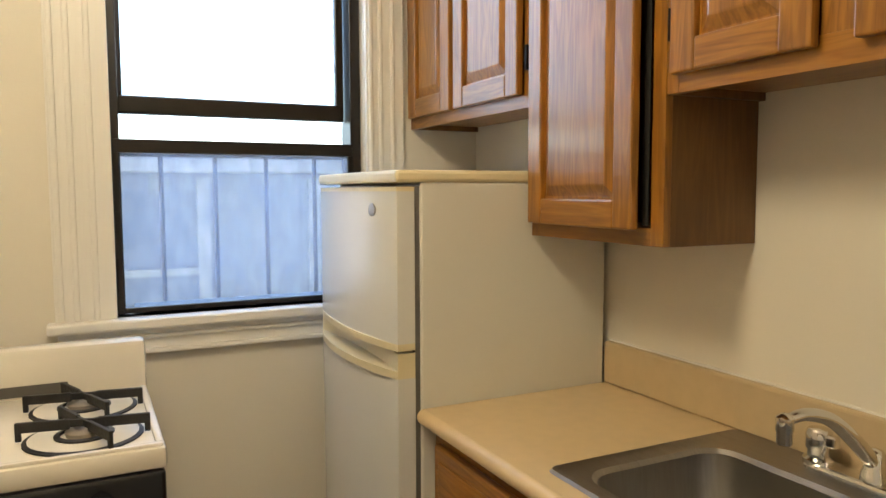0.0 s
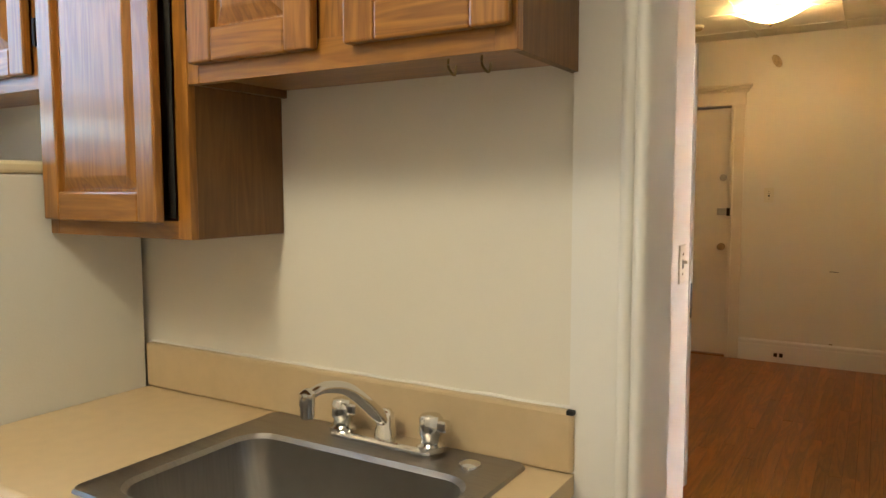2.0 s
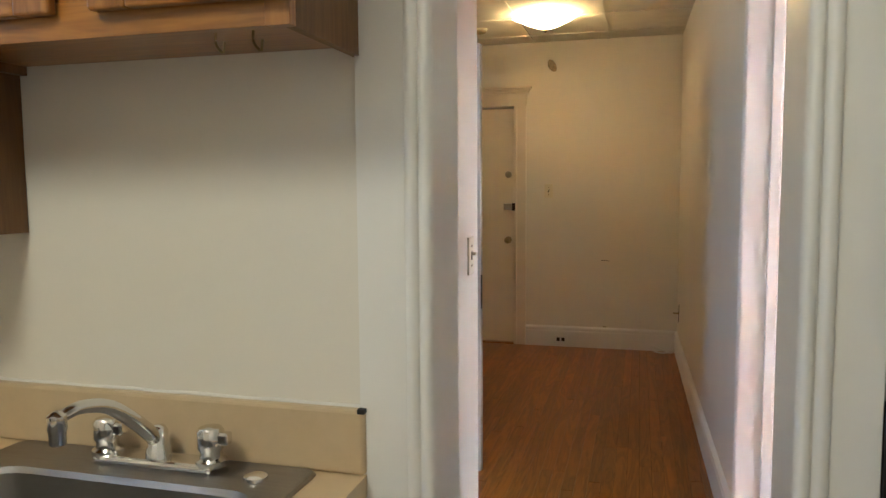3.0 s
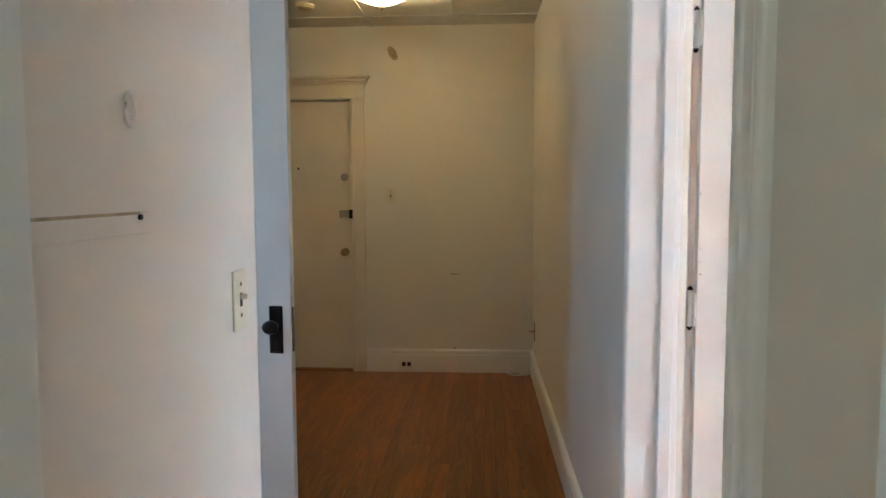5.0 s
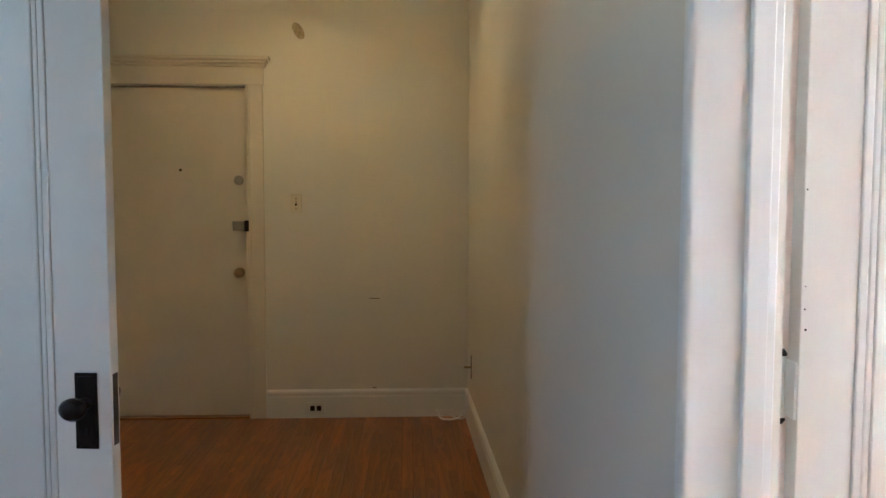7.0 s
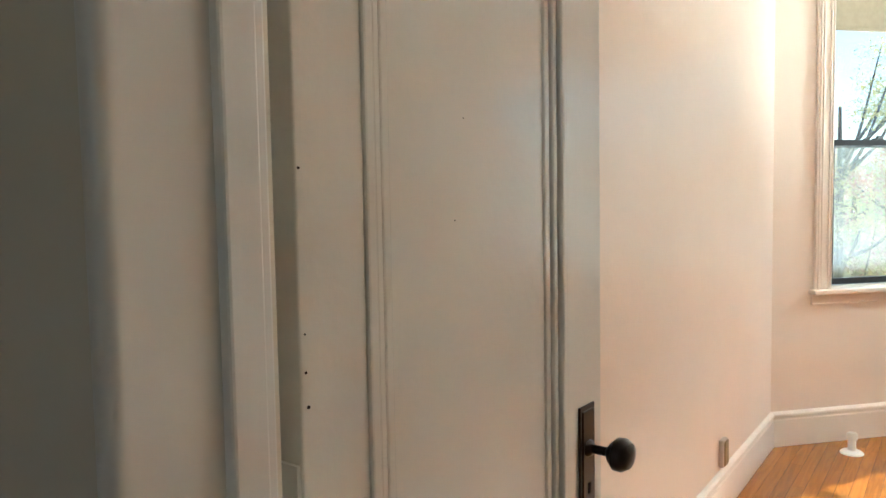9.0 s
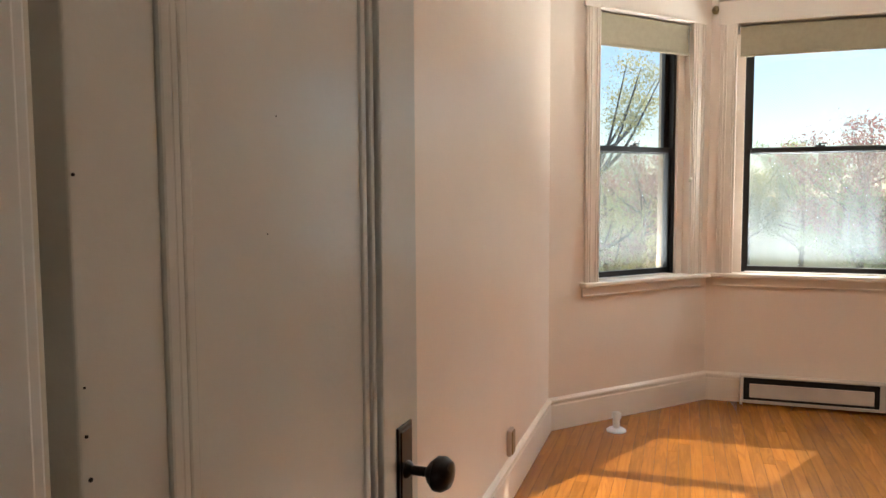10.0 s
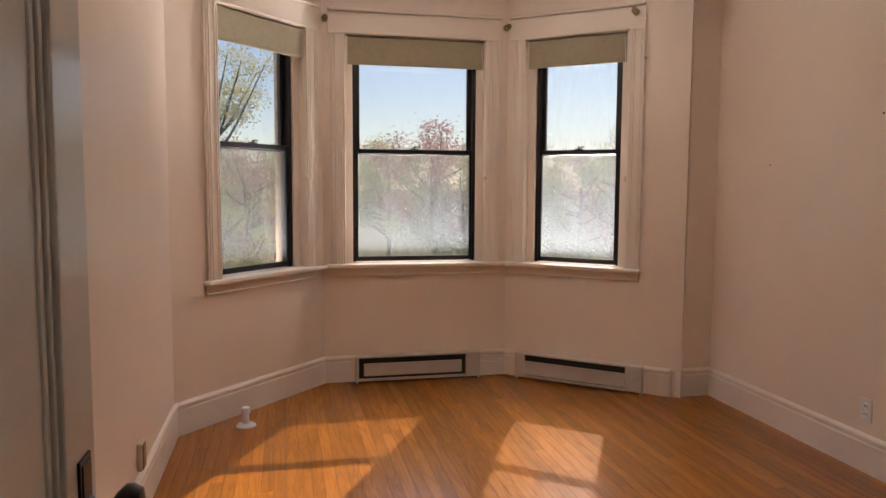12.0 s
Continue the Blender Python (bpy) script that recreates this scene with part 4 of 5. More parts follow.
# ---- kitchen window ----
w = thing("window_4", pose(KX0, 0, 0, 0, 0, 90), "black metal kitchen window in white casing", "window", "", "structure")
Y0, Y1 = KW_Y0, KW_Y1       # local x runs along y, local y runs to -x (outward)
bm = bmesh.new()
for a, b in ((Y0, Y0 + 0.024), (Y1 - 0.035, Y1)):
    box(bm, a, b, 0.04, 0.13, KW_Z0, KW_Z1, bevel=0.003)
box(bm, Y0 + 0.05, Y1 - 0.05, 0.045, 0.13, KW_Z0, KW_Z0 + 0.02)
box(bm, Y0 + 0.05, Y1 - 0.05, 0.045, 0.13, KW_Z1 - 0.04, KW_Z1)
part("window_frame", bm, BLACK_ALU, w, "dark bronze metal frame")
ls = sash(w, Y0 + 0.004, Y1 - 0.030, 0.036, KW_Z0 + 0.004, 1.548, 0.016, PANE_DIM, "lower_sash")
part("meeting_rail", B(Y0 + 0.004, Y1 - 0.030, 0.034, 0.066, 1.51, 1.549, bevel=0.003), BLACK_ALU, ls)
us = sash(w, Y0 + 0.012, Y1 - 0.040, 0.088, 1.625, KW_Z1 - 0.03, 0.026, PANE_BRIGHT, "upper_sash")
part("bottom_rail", B(Y0 + 0.014, Y1 - 0.042, 0.086, 0.118, 1.625, 1.678, bevel=0.006), BLACK_ALU, us)
for a, b in ((Y0 - 0.155, Y0), (Y1, Y1 + 0.13)):
    bm = bmesh.new()
    box(bm, a, b, -0.018, 0, KW_Z0 - 0.01, KW_Z1 + 0.1, bevel=0.003)
    for k in (0.05, 0.3, 0.62):
        box(bm, a + (b - a) * k, a + (b - a) * k + 0.016, -0.026, -0.015, KW_Z0, KW_Z1, bevel=0.005)
    part("casing", bm, TRIM, w, "moulded white casing")
part("head_casing", B(Y0 - 0.15, Y1 + 0.13, -0.02, 0, KW_Z1, KW_Z1 + 0.13, bevel=0.003), TRIM, w)
part("window_sill", B(Y0 - 0.175, Y1 + 0.14, -0.055, 0.055, KW_Z0 - 0.03, KW_Z0, bevel=0.007), TRIM, w, "white painted stool")
bm = bmesh.new()
box(bm, Y0 - 0.15, Y1 + 0.13, -0.02, 0, KW_Z0 - 0.105, KW_Z0 - 0.03, bevel=0.003)
box(bm, Y0 - 0.15, Y1 + 0.13, -0.03, 0, KW_Z0 - 0.06, KW_Z0 - 0.048, bevel=0.004)
box(bm, Y0 - 0.15, Y1 + 0.13, -0.028, 0, KW_Z0 - 0.105, KW_Z0 - 0.09, bevel=0.004)
part("apron", bm, TRIM, w)
bm = bmesh.new()
for k in range(7):
    cyl(bm, (-0.25 + 0.2 * k, 0.55, 0.4), (-0.25 + 0.2 * k, 0.55, 1.55), 0.009, seg=8)
box(bm, -0.4, 1.2, 0.535, 0.565, 1.53, 1.56)
box(bm, -0.4, 1.2, 0.535, 0.565, 0.40, 0.43)
box(bm, -0.4, 1.2, 0.02, 0.56, 0.36, 0.40)
rail = single("balcony_rail", bm, BLACK_ALU, "dark metal railing outside the kitchen window", "railing", m=pose(KX0 - 0.2, 0, 0, 0, 0, 90))

w = thing("window_5", pose(FOYER_X, 0, 0, 0, 0, 90), "black metal window of the side room", "window", "", "structure")
bm = bmesh.new()
for a, b in ((1.70, 1.735), (2.465, 2.50)):
    box(bm, a, b, 0.05, 0.11, 1.05, 2.30)
box(bm, 1.735, 2.465, 0.05, 0.11, 1.05, 1.08)
box(bm, 1.735, 2.465, 0.05, 0.11, 2.27, 2.30)
part("window_frame", bm, BLACK_ALU, w)
sash(w, 1.735, 2.465, 0.06, 1.08, 1.68, 0.03, PANE, "lower_sash")
sash(w, 1.735, 2.465, 0.09, 1.65, 2.27, 0.03, PANE, "upper_sash")

# ---- kitchen things ----


def cabinet_door(parent, x0, x1, z0, z1, y, m=None, label=""):
    """A raised-panel oak door whose face looks along -y."""
    d = part("door", B(x0, x0 + 0.058, y, y + 0.02, z0, z1, bevel=0.004), OAK, parent, label or "raised-panel oak door")
    if m is not None:
        d.matrix_basis = m
    part("stile", B(x1 - 0.058, x1, y, y + 0.02, z0, z1, bevel=0.004), OAK, d)
    part("rail", B(x0 + 0.058, x1 - 0.058, y + 0.0005, y + 0.02, z0, z0 + 0.058, bevel=0.004), OAK_X, d)
    part("rail", B(x0 + 0.058, x1 - 0.058, y + 0.0005, y + 0.02, z1 - 0.058, z1, bevel=0.004), OAK_X, d)
    bm = bmesh.new()
    a, b, c, e = x0 + 0.056, x1 - 0.056, z0 + 0.056, z1 - 0.056
    o = min(0.03, (b - a) * 0.2)
    ring = [[bm.verts.new((xx, yy, zz)) for xx, zz in ((p, r), (q, r), (q, t2), (p, t2))] for p, q, r, t2, yy in
            ((a, b, c, e, y + 0.014), (a + 0.008, b - 0.008, c + 0.008, e - 0.008, y + 0.014), (a + o, b - o, c + o, e - o, y + 0.003), (a + o + 0.004, b - o - 0.004, c + o + 0.004, e - o - 0.004, y + 0.002))]
    for r1, r2 in zip(ring, ring[1:]):
        for k in range(4):
            bm.faces.new((r1[k], r1[(k + 1) % 4], r2[(k + 1) % 4], r2[k]))
    bm.faces.new(ring[-1])
    part("raised_panel", bm, OAK, d, "bevelled oak panel")
    return d


def wall_cabinet(x0, x1, z0, z1, doors, label, frame_z=0.035):
    yf, yb = 0.86, SINK_Y - 0.002
    c = thing("wall_cabinet", pose(0, 0, 0), label, "cabinet", "oak wall cabinets")
    part("side", B(x0, x0 + 0.014, yf + 0.018, yb, z0, z1), OAK_DARK, c, "darker oak side")
    part("side", B(x1 - 0.014, x1, yf + 0.018, yb, z0, z1), OAK_DARK, c, "darker oak side")
    part("bottom", B(x0 + 0.014, x1 - 0.014, yf + 0.018, yb, z0 + 0.016, z0 + 0.03), OAK_X, c)
    part("top", B(x0 + 0.014, x1 - 0.014, yf + 0.018, yb, z1 - 0.014, z1), OAK_X, c)
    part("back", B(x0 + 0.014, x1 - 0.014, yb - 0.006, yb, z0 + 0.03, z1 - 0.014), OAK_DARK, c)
    part("frame_stile", B(x0, x0 + 0.03, yf, yf + 0.018, z0, z1, bevel=0.001), OAK, c)
    part("frame_stile", B(x1 - 0.035, x1, yf, yf + 0.018, z0, z1, bevel=0.001), OAK, c)
    part("frame_rail", B(x0 + 0.03, x1 - 0.035, yf + 0.0005, yf + 0.018, z0, z0 + frame_z, bevel=0.001), OAK_X, c)
    part("frame_rail", B(x0 + 0.03, x1 - 0.035, yf + 0.0005, yf + 0.018, z1 - 0.035, z1, bevel=0.001), OAK_X, c)
    for (a, b) in doors:
        cabinet_door(c, a, b, z0 + 0.032, z1 - 0.02, yf - 0.021)
    return c


cA = wall_cabinet(KX0 + 0.005, -1.252, 1.600, 2.38, [(-1.955, -1.66), (-1.635, -1.29)], "oak wall cabinet with two doors over the fridge")
cB = wall_cabinet(-1.25, -0.802, 1.29, 2.38, [], "tall oak wall cabinet with one door ajar")
cabinet_door(cB, 0, 0.392, 1.322, 2.36, 0, pose(-1.238, 0.838, 0, 0, 0, -3.0), "raised-panel oak door standing slightly ajar")
# near-black strip paints the shade in the gap beside the ajar door
part("gap_shade_strip", B(-0.860, -0.842, 0.8585, 0.8595, 1.33, 2.34), DARK, cB, "dark strip standing for the shade in the gap beside the door")
cC = wall_cabinet(-0.80, -0.138, 1.575, 2.38, [(-0.775, -0.488), (-0.424, -0.145)], "oak wall cabinet with two doors over the sink", 0.05)
part("frame_stile", B(-0.488, -0.424, 0.861, 0.878, 1.62, 2.35), OAK, cC)
for c2, x, z in ((cC, -0.789, 1.70), (cA, -1.272, 1.72)):
    part("hinge", B(x - 0.005, x + 0.005, 0.852, 0.860, z - 0.03, z + 0.03, bevel=0.002), BRONZE, c2, "dark hinge")
for x in (-0.30, -0.24):
    part("cup_hook", tube(bmesh.new(), bez([(x, 0.95, 1.592), (x, 0.95, 1.575), (x + 0.014, 0.945, 1.562), (x + 0.02, 0.94, 1.576)], 8), 0.002, 6), BRASS, cC, "brass cup hook", True)

# base cabinet, worktop, sink
bc = thing("base_cabinet", pose(0, 0, 0), "oak base cabinet under the worktop", "cabinet")
CX0, CX1, CF = -1.245, -0.145, 0.595
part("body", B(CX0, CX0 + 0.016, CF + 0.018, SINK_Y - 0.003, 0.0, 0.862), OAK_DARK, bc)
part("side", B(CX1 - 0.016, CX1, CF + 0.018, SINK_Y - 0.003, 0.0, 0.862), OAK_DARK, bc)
part("face_frame", B(CX0, CX1, CF, CF + 0.018, 0.09, 0.14), OAK_X, bc)
part("top_rail", B(CX0, CX1, CF, CF + 0.018, 0.82, 0.862), OAK_X, bc)
for x in (CX0, -0.79, -0.47, CX1 - 0.04):
    part("stile", B(x, x + 0.04, CF - 0.0005, CF + 0.0175, 0.14, 0.82), OAK, bc)
part("toe_board", B(CX0 + 0.016, CX1 - 0.016, CF + 0.07, CF + 0.085, 0, 0.1), DARK, bc)
dw = part("drawer_front", B(CX0 + 0.03, -0.78, CF - 0.02, CF - 0.0005, 0.675, 0.825, bevel=0.006), OAK_X, bc, "oak drawer front with a routed edge")
part("routed_field", B(CX0 + 0.06, -0.81, CF - 0.026, CF - 0.018, 0.705, 0.795, bevel=0.005), OAK_X, dw)
for a, b in ((CX0 + 0.03, -0.78), (-0.76, -0.46), (-0.44, CX1 - 0.02)):
    cabinet_door(bc, a, b, 0.15, 0.66, CF - 0.021)

SX0, SX1, SY0, SY1 = -0.815, -0.215, 0.605, 1.083
top = thing("worktop", pose(0, 0, 0.862), "cream laminate worktop with a rolled front edge", "worktop")
bm = bmesh.new()
gx, gy = (-1.248, SX0 + 0.03, SX1 - 0.03, -0.136), (0.567, SY0 + 0.03, SY1 - 0.02, SINK_Y - 0.002)
grid = [[bm.verts.new((x, y, 0.036)) for y in gy] for x in gx]
cells = [bm.faces.new((grid[a][b], grid[a + 1][b], grid[a + 1][b + 1], grid[a][b + 1])) for a in range(3) for b in range(3) if (a, b) != (1, 1)]
ext = bmesh.ops.extrude_face_region(bm, geom=cells)
bmesh.ops.translate(bm, verts=[g for g in ext["geom"] if isinstance(g, bmesh.types.BMVert)], vec=(0, 0, -0.036))
part("slab", bm, LAMINATE, top)
part("rolled_edge", cyl(bmesh.new(), (-1.248, 0.567, 0.018), (-0.136, 0.567, 0.018), 0.0185, seg=20), LAMINATE, top, "", True)
bs = thing("backsplash", pose(0, 0, 0), "cream laminate upstand behind the worktop", "backsplash")
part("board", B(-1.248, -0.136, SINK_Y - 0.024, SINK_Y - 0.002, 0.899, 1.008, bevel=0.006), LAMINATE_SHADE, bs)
part("caulk", tube(bmesh.new(), [(-1.248 + 0.0556 * k, SINK_Y - 0.004, 1.009 + 0.0015 * math.sin(k * 2.3)) for k in range(21)], 0.0035, 6), WHITE_PL, bs, "uneven white caulk line")
part("chipped_end", B(-0.148, -0.1345, SINK_Y - 0.0255, SINK_Y - 0.006, 1.002, 1.0105, bevel=0.002), DARK, bs, "dark chipped corner")

sk = thing("sink", pose(0, 0, 0.898), "stainless steel drop-in kitchen sink", "sink")
bx0, bx1, by0, by1 = SX0 + 0.055, SX1 - 0.05, SY0 + 0.045, SY1 - 0.115


def round_rect(bm, x0, x1, y0, y1, z, r, n=7):
    out = []
    for cx, cy, a0 in ((x1 - r, y1 - r, 0), (x0 + r, y1 - r, 90), (x0 + r, y0 + r, 180), (x1 - r, y0 + r, 270)):
        for k in range(n):
            a = radians(a0 + 90 * k / (n - 1))
            out.append(bm.verts.new((cx + r * math.cos(a), cy + r * math.sin(a), z)))
    return out


bm = bmesh.new()
loops = [round_rect(bm, SX0, SX1, SY0, SY1, 0.001, 0.02), round_rect(bm, SX0 + 0.004, SX1 - 0.004, SY0 + 0.004, SY1 - 0.004, 0.007, 0.02),
         round_rect(bm, SX0 + 0.014, SX1 - 0.014, SY0 + 0.014, SY1 - 0.014, 0.004, 0.016), round_rect(bm, bx0 - 0.008, bx1 + 0.008, by0 - 0.008, by1 + 0.008, 0.004, 0.06),
         round_rect(bm, bx0, bx1, by0, by1, -0.004, 0.055), round_rect(bm, bx0 + 0.008, bx1 - 0.008, by0 + 0.008, by1 - 0.008, -0.13, 0.06),
         round_rect(bm, bx0 + 0.04, bx1 - 0.04, by0 + 0.04, by1 - 0.04, -0.17, 0.05), round_rect(bm, bx0 + 0.15, bx1 - 0.15, by0 + 0.13, by1 - 0.13, -0.176, 0.03)]
for r1, r2 in zip(loops, loops[1:]):
    for k in range(len(r1)):
        bm.faces.new((r1[k], r1[(k + 1) % len(r1)], r2[(k + 1) % len(r1)], r2[k]))
bm.faces.new(loops[-1])
part("basin", bm, STEEL, sk, "brushed steel basin and rim", True)
part("drain", lathe(bmesh.new(), [(0.042, -0.176), (0.042, -0.172), (0.03, -0.174), (0.004, -0.176)], pose((bx0 + bx1) / 2, (by0 + by1) / 2, 0)), CHROME, sk, "", True)
part("hole_cap", lathe(bmesh.new(), [(0.02, 0.003), (0.019, 0.008), (0.012, 0.011), (0.003, 0.012)], pose(-0.30, SY1 - 0.06, 0.002)), CHROME, sk, "chrome hole cover", True)

fa = thing("faucet", pose(-0.495, SY1 - 0.04, 0.902), "chrome kitchen faucet with two handles", "faucet")
part("deck_plate", B(-0.115, 0.115, -0.026, 0.026, 0, 0.014, bevel=0.006), CHROME, fa)
for x in (-0.102, 0.102):
    h = part("handle", lathe(bmesh.new(), [(0.026, 0.008), (0.026, 0.018), (0.019, 0.022), (0.018, 0.032), (0.022, 0.038), (0.022, 0.066), (0.018, 0.072), (0.003, 0.074)], pose(x, 0, 0)), CHROME, fa, "chrome knob handle", True)
    part("lever_wing", B(x - 0.004, x + 0.036, -0.010, 0.010, 0.045, 0.066, bevel=0.004), CHROME, h)
part("spout_base", lathe(bmesh.new(), [(0.022, 0.01), (0.020, 0.03), (0.017, 0.034), (0.017, 0.058), (0.012, 0.066), (0.003, 0.069)]), CHROME, fa, "", True)
sp = bez([(0, -0.004, 0.045), (-0.006, -0.05, 0.090), (-0.012, -0.10, 0.128), (-0.018, -0.15, 0.142), (-0.022, -0.185, 0.138)], 8)
part("spout", tube(bmesh.new(), sp, [0.014 - 0.005 * k / (len(sp) - 1) for k in range(len(sp))], 14), CHROME, fa, "arched chrome spout", True)
part("aerator", lathe(bmesh.new(), [(0.010, 0), (0.012, 0.003), (0.012, 0.02), (0.0135, 0.022), (0.0135, 0.044), (0.006, 0.05)], pose(-0.023, -0.192, 0.098)), CHROME, fa, "", True)

# fridge
fr = thing("refrigerator", pose(-1.83, 0, 0), "off-white top-freezer refrigerator with curved doors", "refrigerator")
FW = 0.578
part("cabinet", B(0, FW, 0.562, SINK_Y - 0.02, 0.03, 1.418, bevel=0.006), FRIDGE, fr)
part("top_lid", B(-0.006, FW + 0.003, 0.50, SINK_Y - 0.02, 1.418, 1.446, bevel=0.008), FRIDGE_TRIM, fr, "yellowed plastic top lid")
part("gasket", B(0.008, FW - 0.006, 0.548, 0.562, 0.08, 1.41), GASKET, fr, "grey door gasket")


def curved_front(z0, z1, depth, mat, name, parent, label):
    bm = bmesh.new()
    n = 14
    rows = []
    for z in (z0, z1):
        row = []
        for k in range(n + 1):
            t = k / n
            row.append(bm.verts.new((0.002 + (FW - 0.004) * t, 0.505 - depth * math.sin(math.pi * t) ** 0.8, z)))
        row += [bm.verts.new((FW - 0.002, 0.548, z)), bm.verts.new((0.002, 0.548, z))]
        rows.append(row)
    k = len(rows[0])
    for i in range(k):
        bm.faces.new((rows[0][i], rows[0][(i + 1) % k], rows[1][(i + 1) % k], rows[1][i]))
    bm.faces.new(rows[0][::-1])
    bm.faces.new(rows[1])
    return part(name, bm, mat, parent, label, True)


fd = curved_front(1.052, 1.398, 0.028, FRIDGE_FRONT, "freezer_door", fr, "curved freezer door")
curved_front(1.398, 1.408, 0.030, FRIDGE_TRIM, "top_trim", fd, "yellowed plastic edge trim")
curved_front(1.036, 1.052, 0.032, FRIDGE_TRIM, "bottom_trim", fd, "yellowed plastic edge trim")
ld = curved_front(0.09, 0.972, 0.028, FRIDGE_FRONT, "fridge_door", fr, "curved fridge door")
curved_front(0.972, 0.990, 0.042, FRIDGE_TRIM, "scoop_handle", ld, "yellowed bowed door handle")
curved_front(0.990, 1.030, -0.016, FRIDGE_TRIM, "handle_recess", ld, "yellowed hand recess")
part("badge", lathe(bmesh.new(), [(0.016, 0), (0.016, 0.003), (0.010, 0.005), (0.002, 0.0055)], pose(FW - 0.115, 0.490, 1.355, 90) @ Matrix.Scale(1.5, 4, (1, 0, 0))), NICKEL, fd, "small oval badge", True)
for x in (0.05, FW - 0.05):
    for y in (0.6, 1.03):
        part("foot", cyl(bmesh.new(), (x, y, 0), (x, y, 0.032), 0.016, seg=12), DARK, fr)

# stove: its back to the window wall, front towards +x
sv = thing("gas_stove", pose(-1.80, -0.59, 0), "white enamel gas stove with black control panel", "stove")
SD, SWID = 0.56, 0.60
part("body", B(0.04, SD - 0.02, 0.004, SWID - 0.004, 0.02, 0.80, bevel=0.004), ENAMEL, sv)
ct = part("cooktop", B(0.02, SD, 0, SWID, 0.858, 0.903, bevel=0.010), ENAMEL, sv, "white enamel cooktop", True)
for a, b, c, e in ((0.075, SD - 0.024, 0.006, 0.02), (0.075, SD - 0.024, SWID - 0.02, SWID - 0.006), (SD - 0.022, SD - 0.008, 0.006, SWID - 0.006)):
    part("raised_rim", B(a, b, c, e, 0.90, 0.910, bevel=0.004), ENAMEL, ct, "", True)
part("backguard", B(0.0, 0.06, 0, SWID, 0.86, 1.024, bevel=0.014), ENAMEL, sv, "white enamel backguard", True)
bm = bmesh.new()
box(bm, 0.0595, 0.0635, 0.05, SWID - 0.18, 0.909, 0.935)
part("vent_slot", bm, GASKET, sv, "grey vent strip")
part("control_panel", B(SD - 0.03, SD + 0.004, 0.004, SWID - 0.004, 0.755, 0.858, bevel=0.008), BLACK_GLASS, sv, "black control panel")
for y in (0.10, 0.22, 0.38, 0.48):
    kb = part("knob", cyl(bmesh.new(), (SD + 0.004, y, 0.806), (SD + 0.026, y, 0.806), 0.026, 0.022), BLACK_GLASS, sv, "black control knob", True)
    part("grip", B(SD + 0.026, SD + 0.034, y - 0.005, y + 0.005, 0.785, 0.827, bevel=0.002), BLACK_GLASS, kb)
part("oven_door", B(SD - 0.025, SD + 0.002, 0.006, SWID - 0.006, 0.22, 0.745, bevel=0.006), BLACK_GLASS, sv, "black oven door")
part("oven_handle", cyl(bmesh.new(), (SD + 0.035, 0.06, 0.70), (SD + 0.035, SWID - 0.06, 0.70), 0.012), BLACK_GLASS, sv)
for y in (0.08, SWID - 0.08):
    part("handle_post", cyl(bmesh.new(), (SD, y, 0.70), (SD + 0.035, y, 0.70), 0.008), BLACK_GLASS, sv)
part("drawer", B(SD - 0.025, SD, 0.006, SWID - 0.006, 0.03, 0.21, bevel=0.005), ENAMEL, sv)
for x in (0.215, 0.43):
    for y in (0.145, 0.455):
        bn = part("burner", lathe(bmesh.new(), [(0.112, 0), (0.112, 0.003), (0.104, 0.004), (0.102, -0.001)], pose(x, y, 0.904)), IRON, sv, "gas burner in a dark-rimmed bowl", True)
        part("drip_bowl", lathe(bmesh.new(), [(0.103, 0.0035), (0.098, 0.002), (0.075, -0.004), (0.058, -0.004)], pose(x, y, 0.906)), ENAMEL, bn, "cream enamel drip bowl", True)
        part("burner_ring", lathe(bmesh.new(), [(0.057, -0.006), (0.056, 0.008), (0.046, 0.010), (0.044, 0.004)], pose(x, y, 0.905)), IRON, bn, "", True)
        part("burner_cap", lathe(bmesh.new(), [(0.034, 0), (0.036, 0.010), (0.028, 0.015), (0.018, 0.0155), (0.014, 0.012), (0.003, 0.012)], pose(x, y, 0.909)), NICKEL, bn, "bright burner cap", True)
        bm = bmesh.new()
        for k in range(4):
            rot = pose(x, y, 0.928, 0, 0, (22, 80, 202, 260)[k])
            box(bm, 0.026, 0.124, -0.0042, 0.0042, -0.005, 0.016, bevel=0.0015, m=rot)
            box(bm, 0.114, 0.125, -0.0040, 0.0040, -0.022, 0.0155, bevel=0.0015, m=rot)
        for k in range(2):
            box(bm, -0.030, 0.030, -0.003, 0.003, -0.001, 0.014, bevel=0.0012, m=pose(x, y, 0.928, 0, 0, (22, 80)[k]))
        part("grate", bm, IRON, sv, "black cast iron grate")
for y in (0.03, SWID - 0.03):
    for x in (0.08, SD - 0.06):
        part("foot", cyl(bmesh.new(), (x, y, 0), (x, y, 0.022), 0.014, seg=10), DARK, sv)

# ---- outdoors ----
bm = bmesh.new()
bmesh.ops.create_grid(bm, x_segments=1, y_segments=1, size=1500)
single("ground", bm, GROUND, "grass and scrub reaching to the horizon", "ground", "structure", m=pose(0, 0, -6.5))

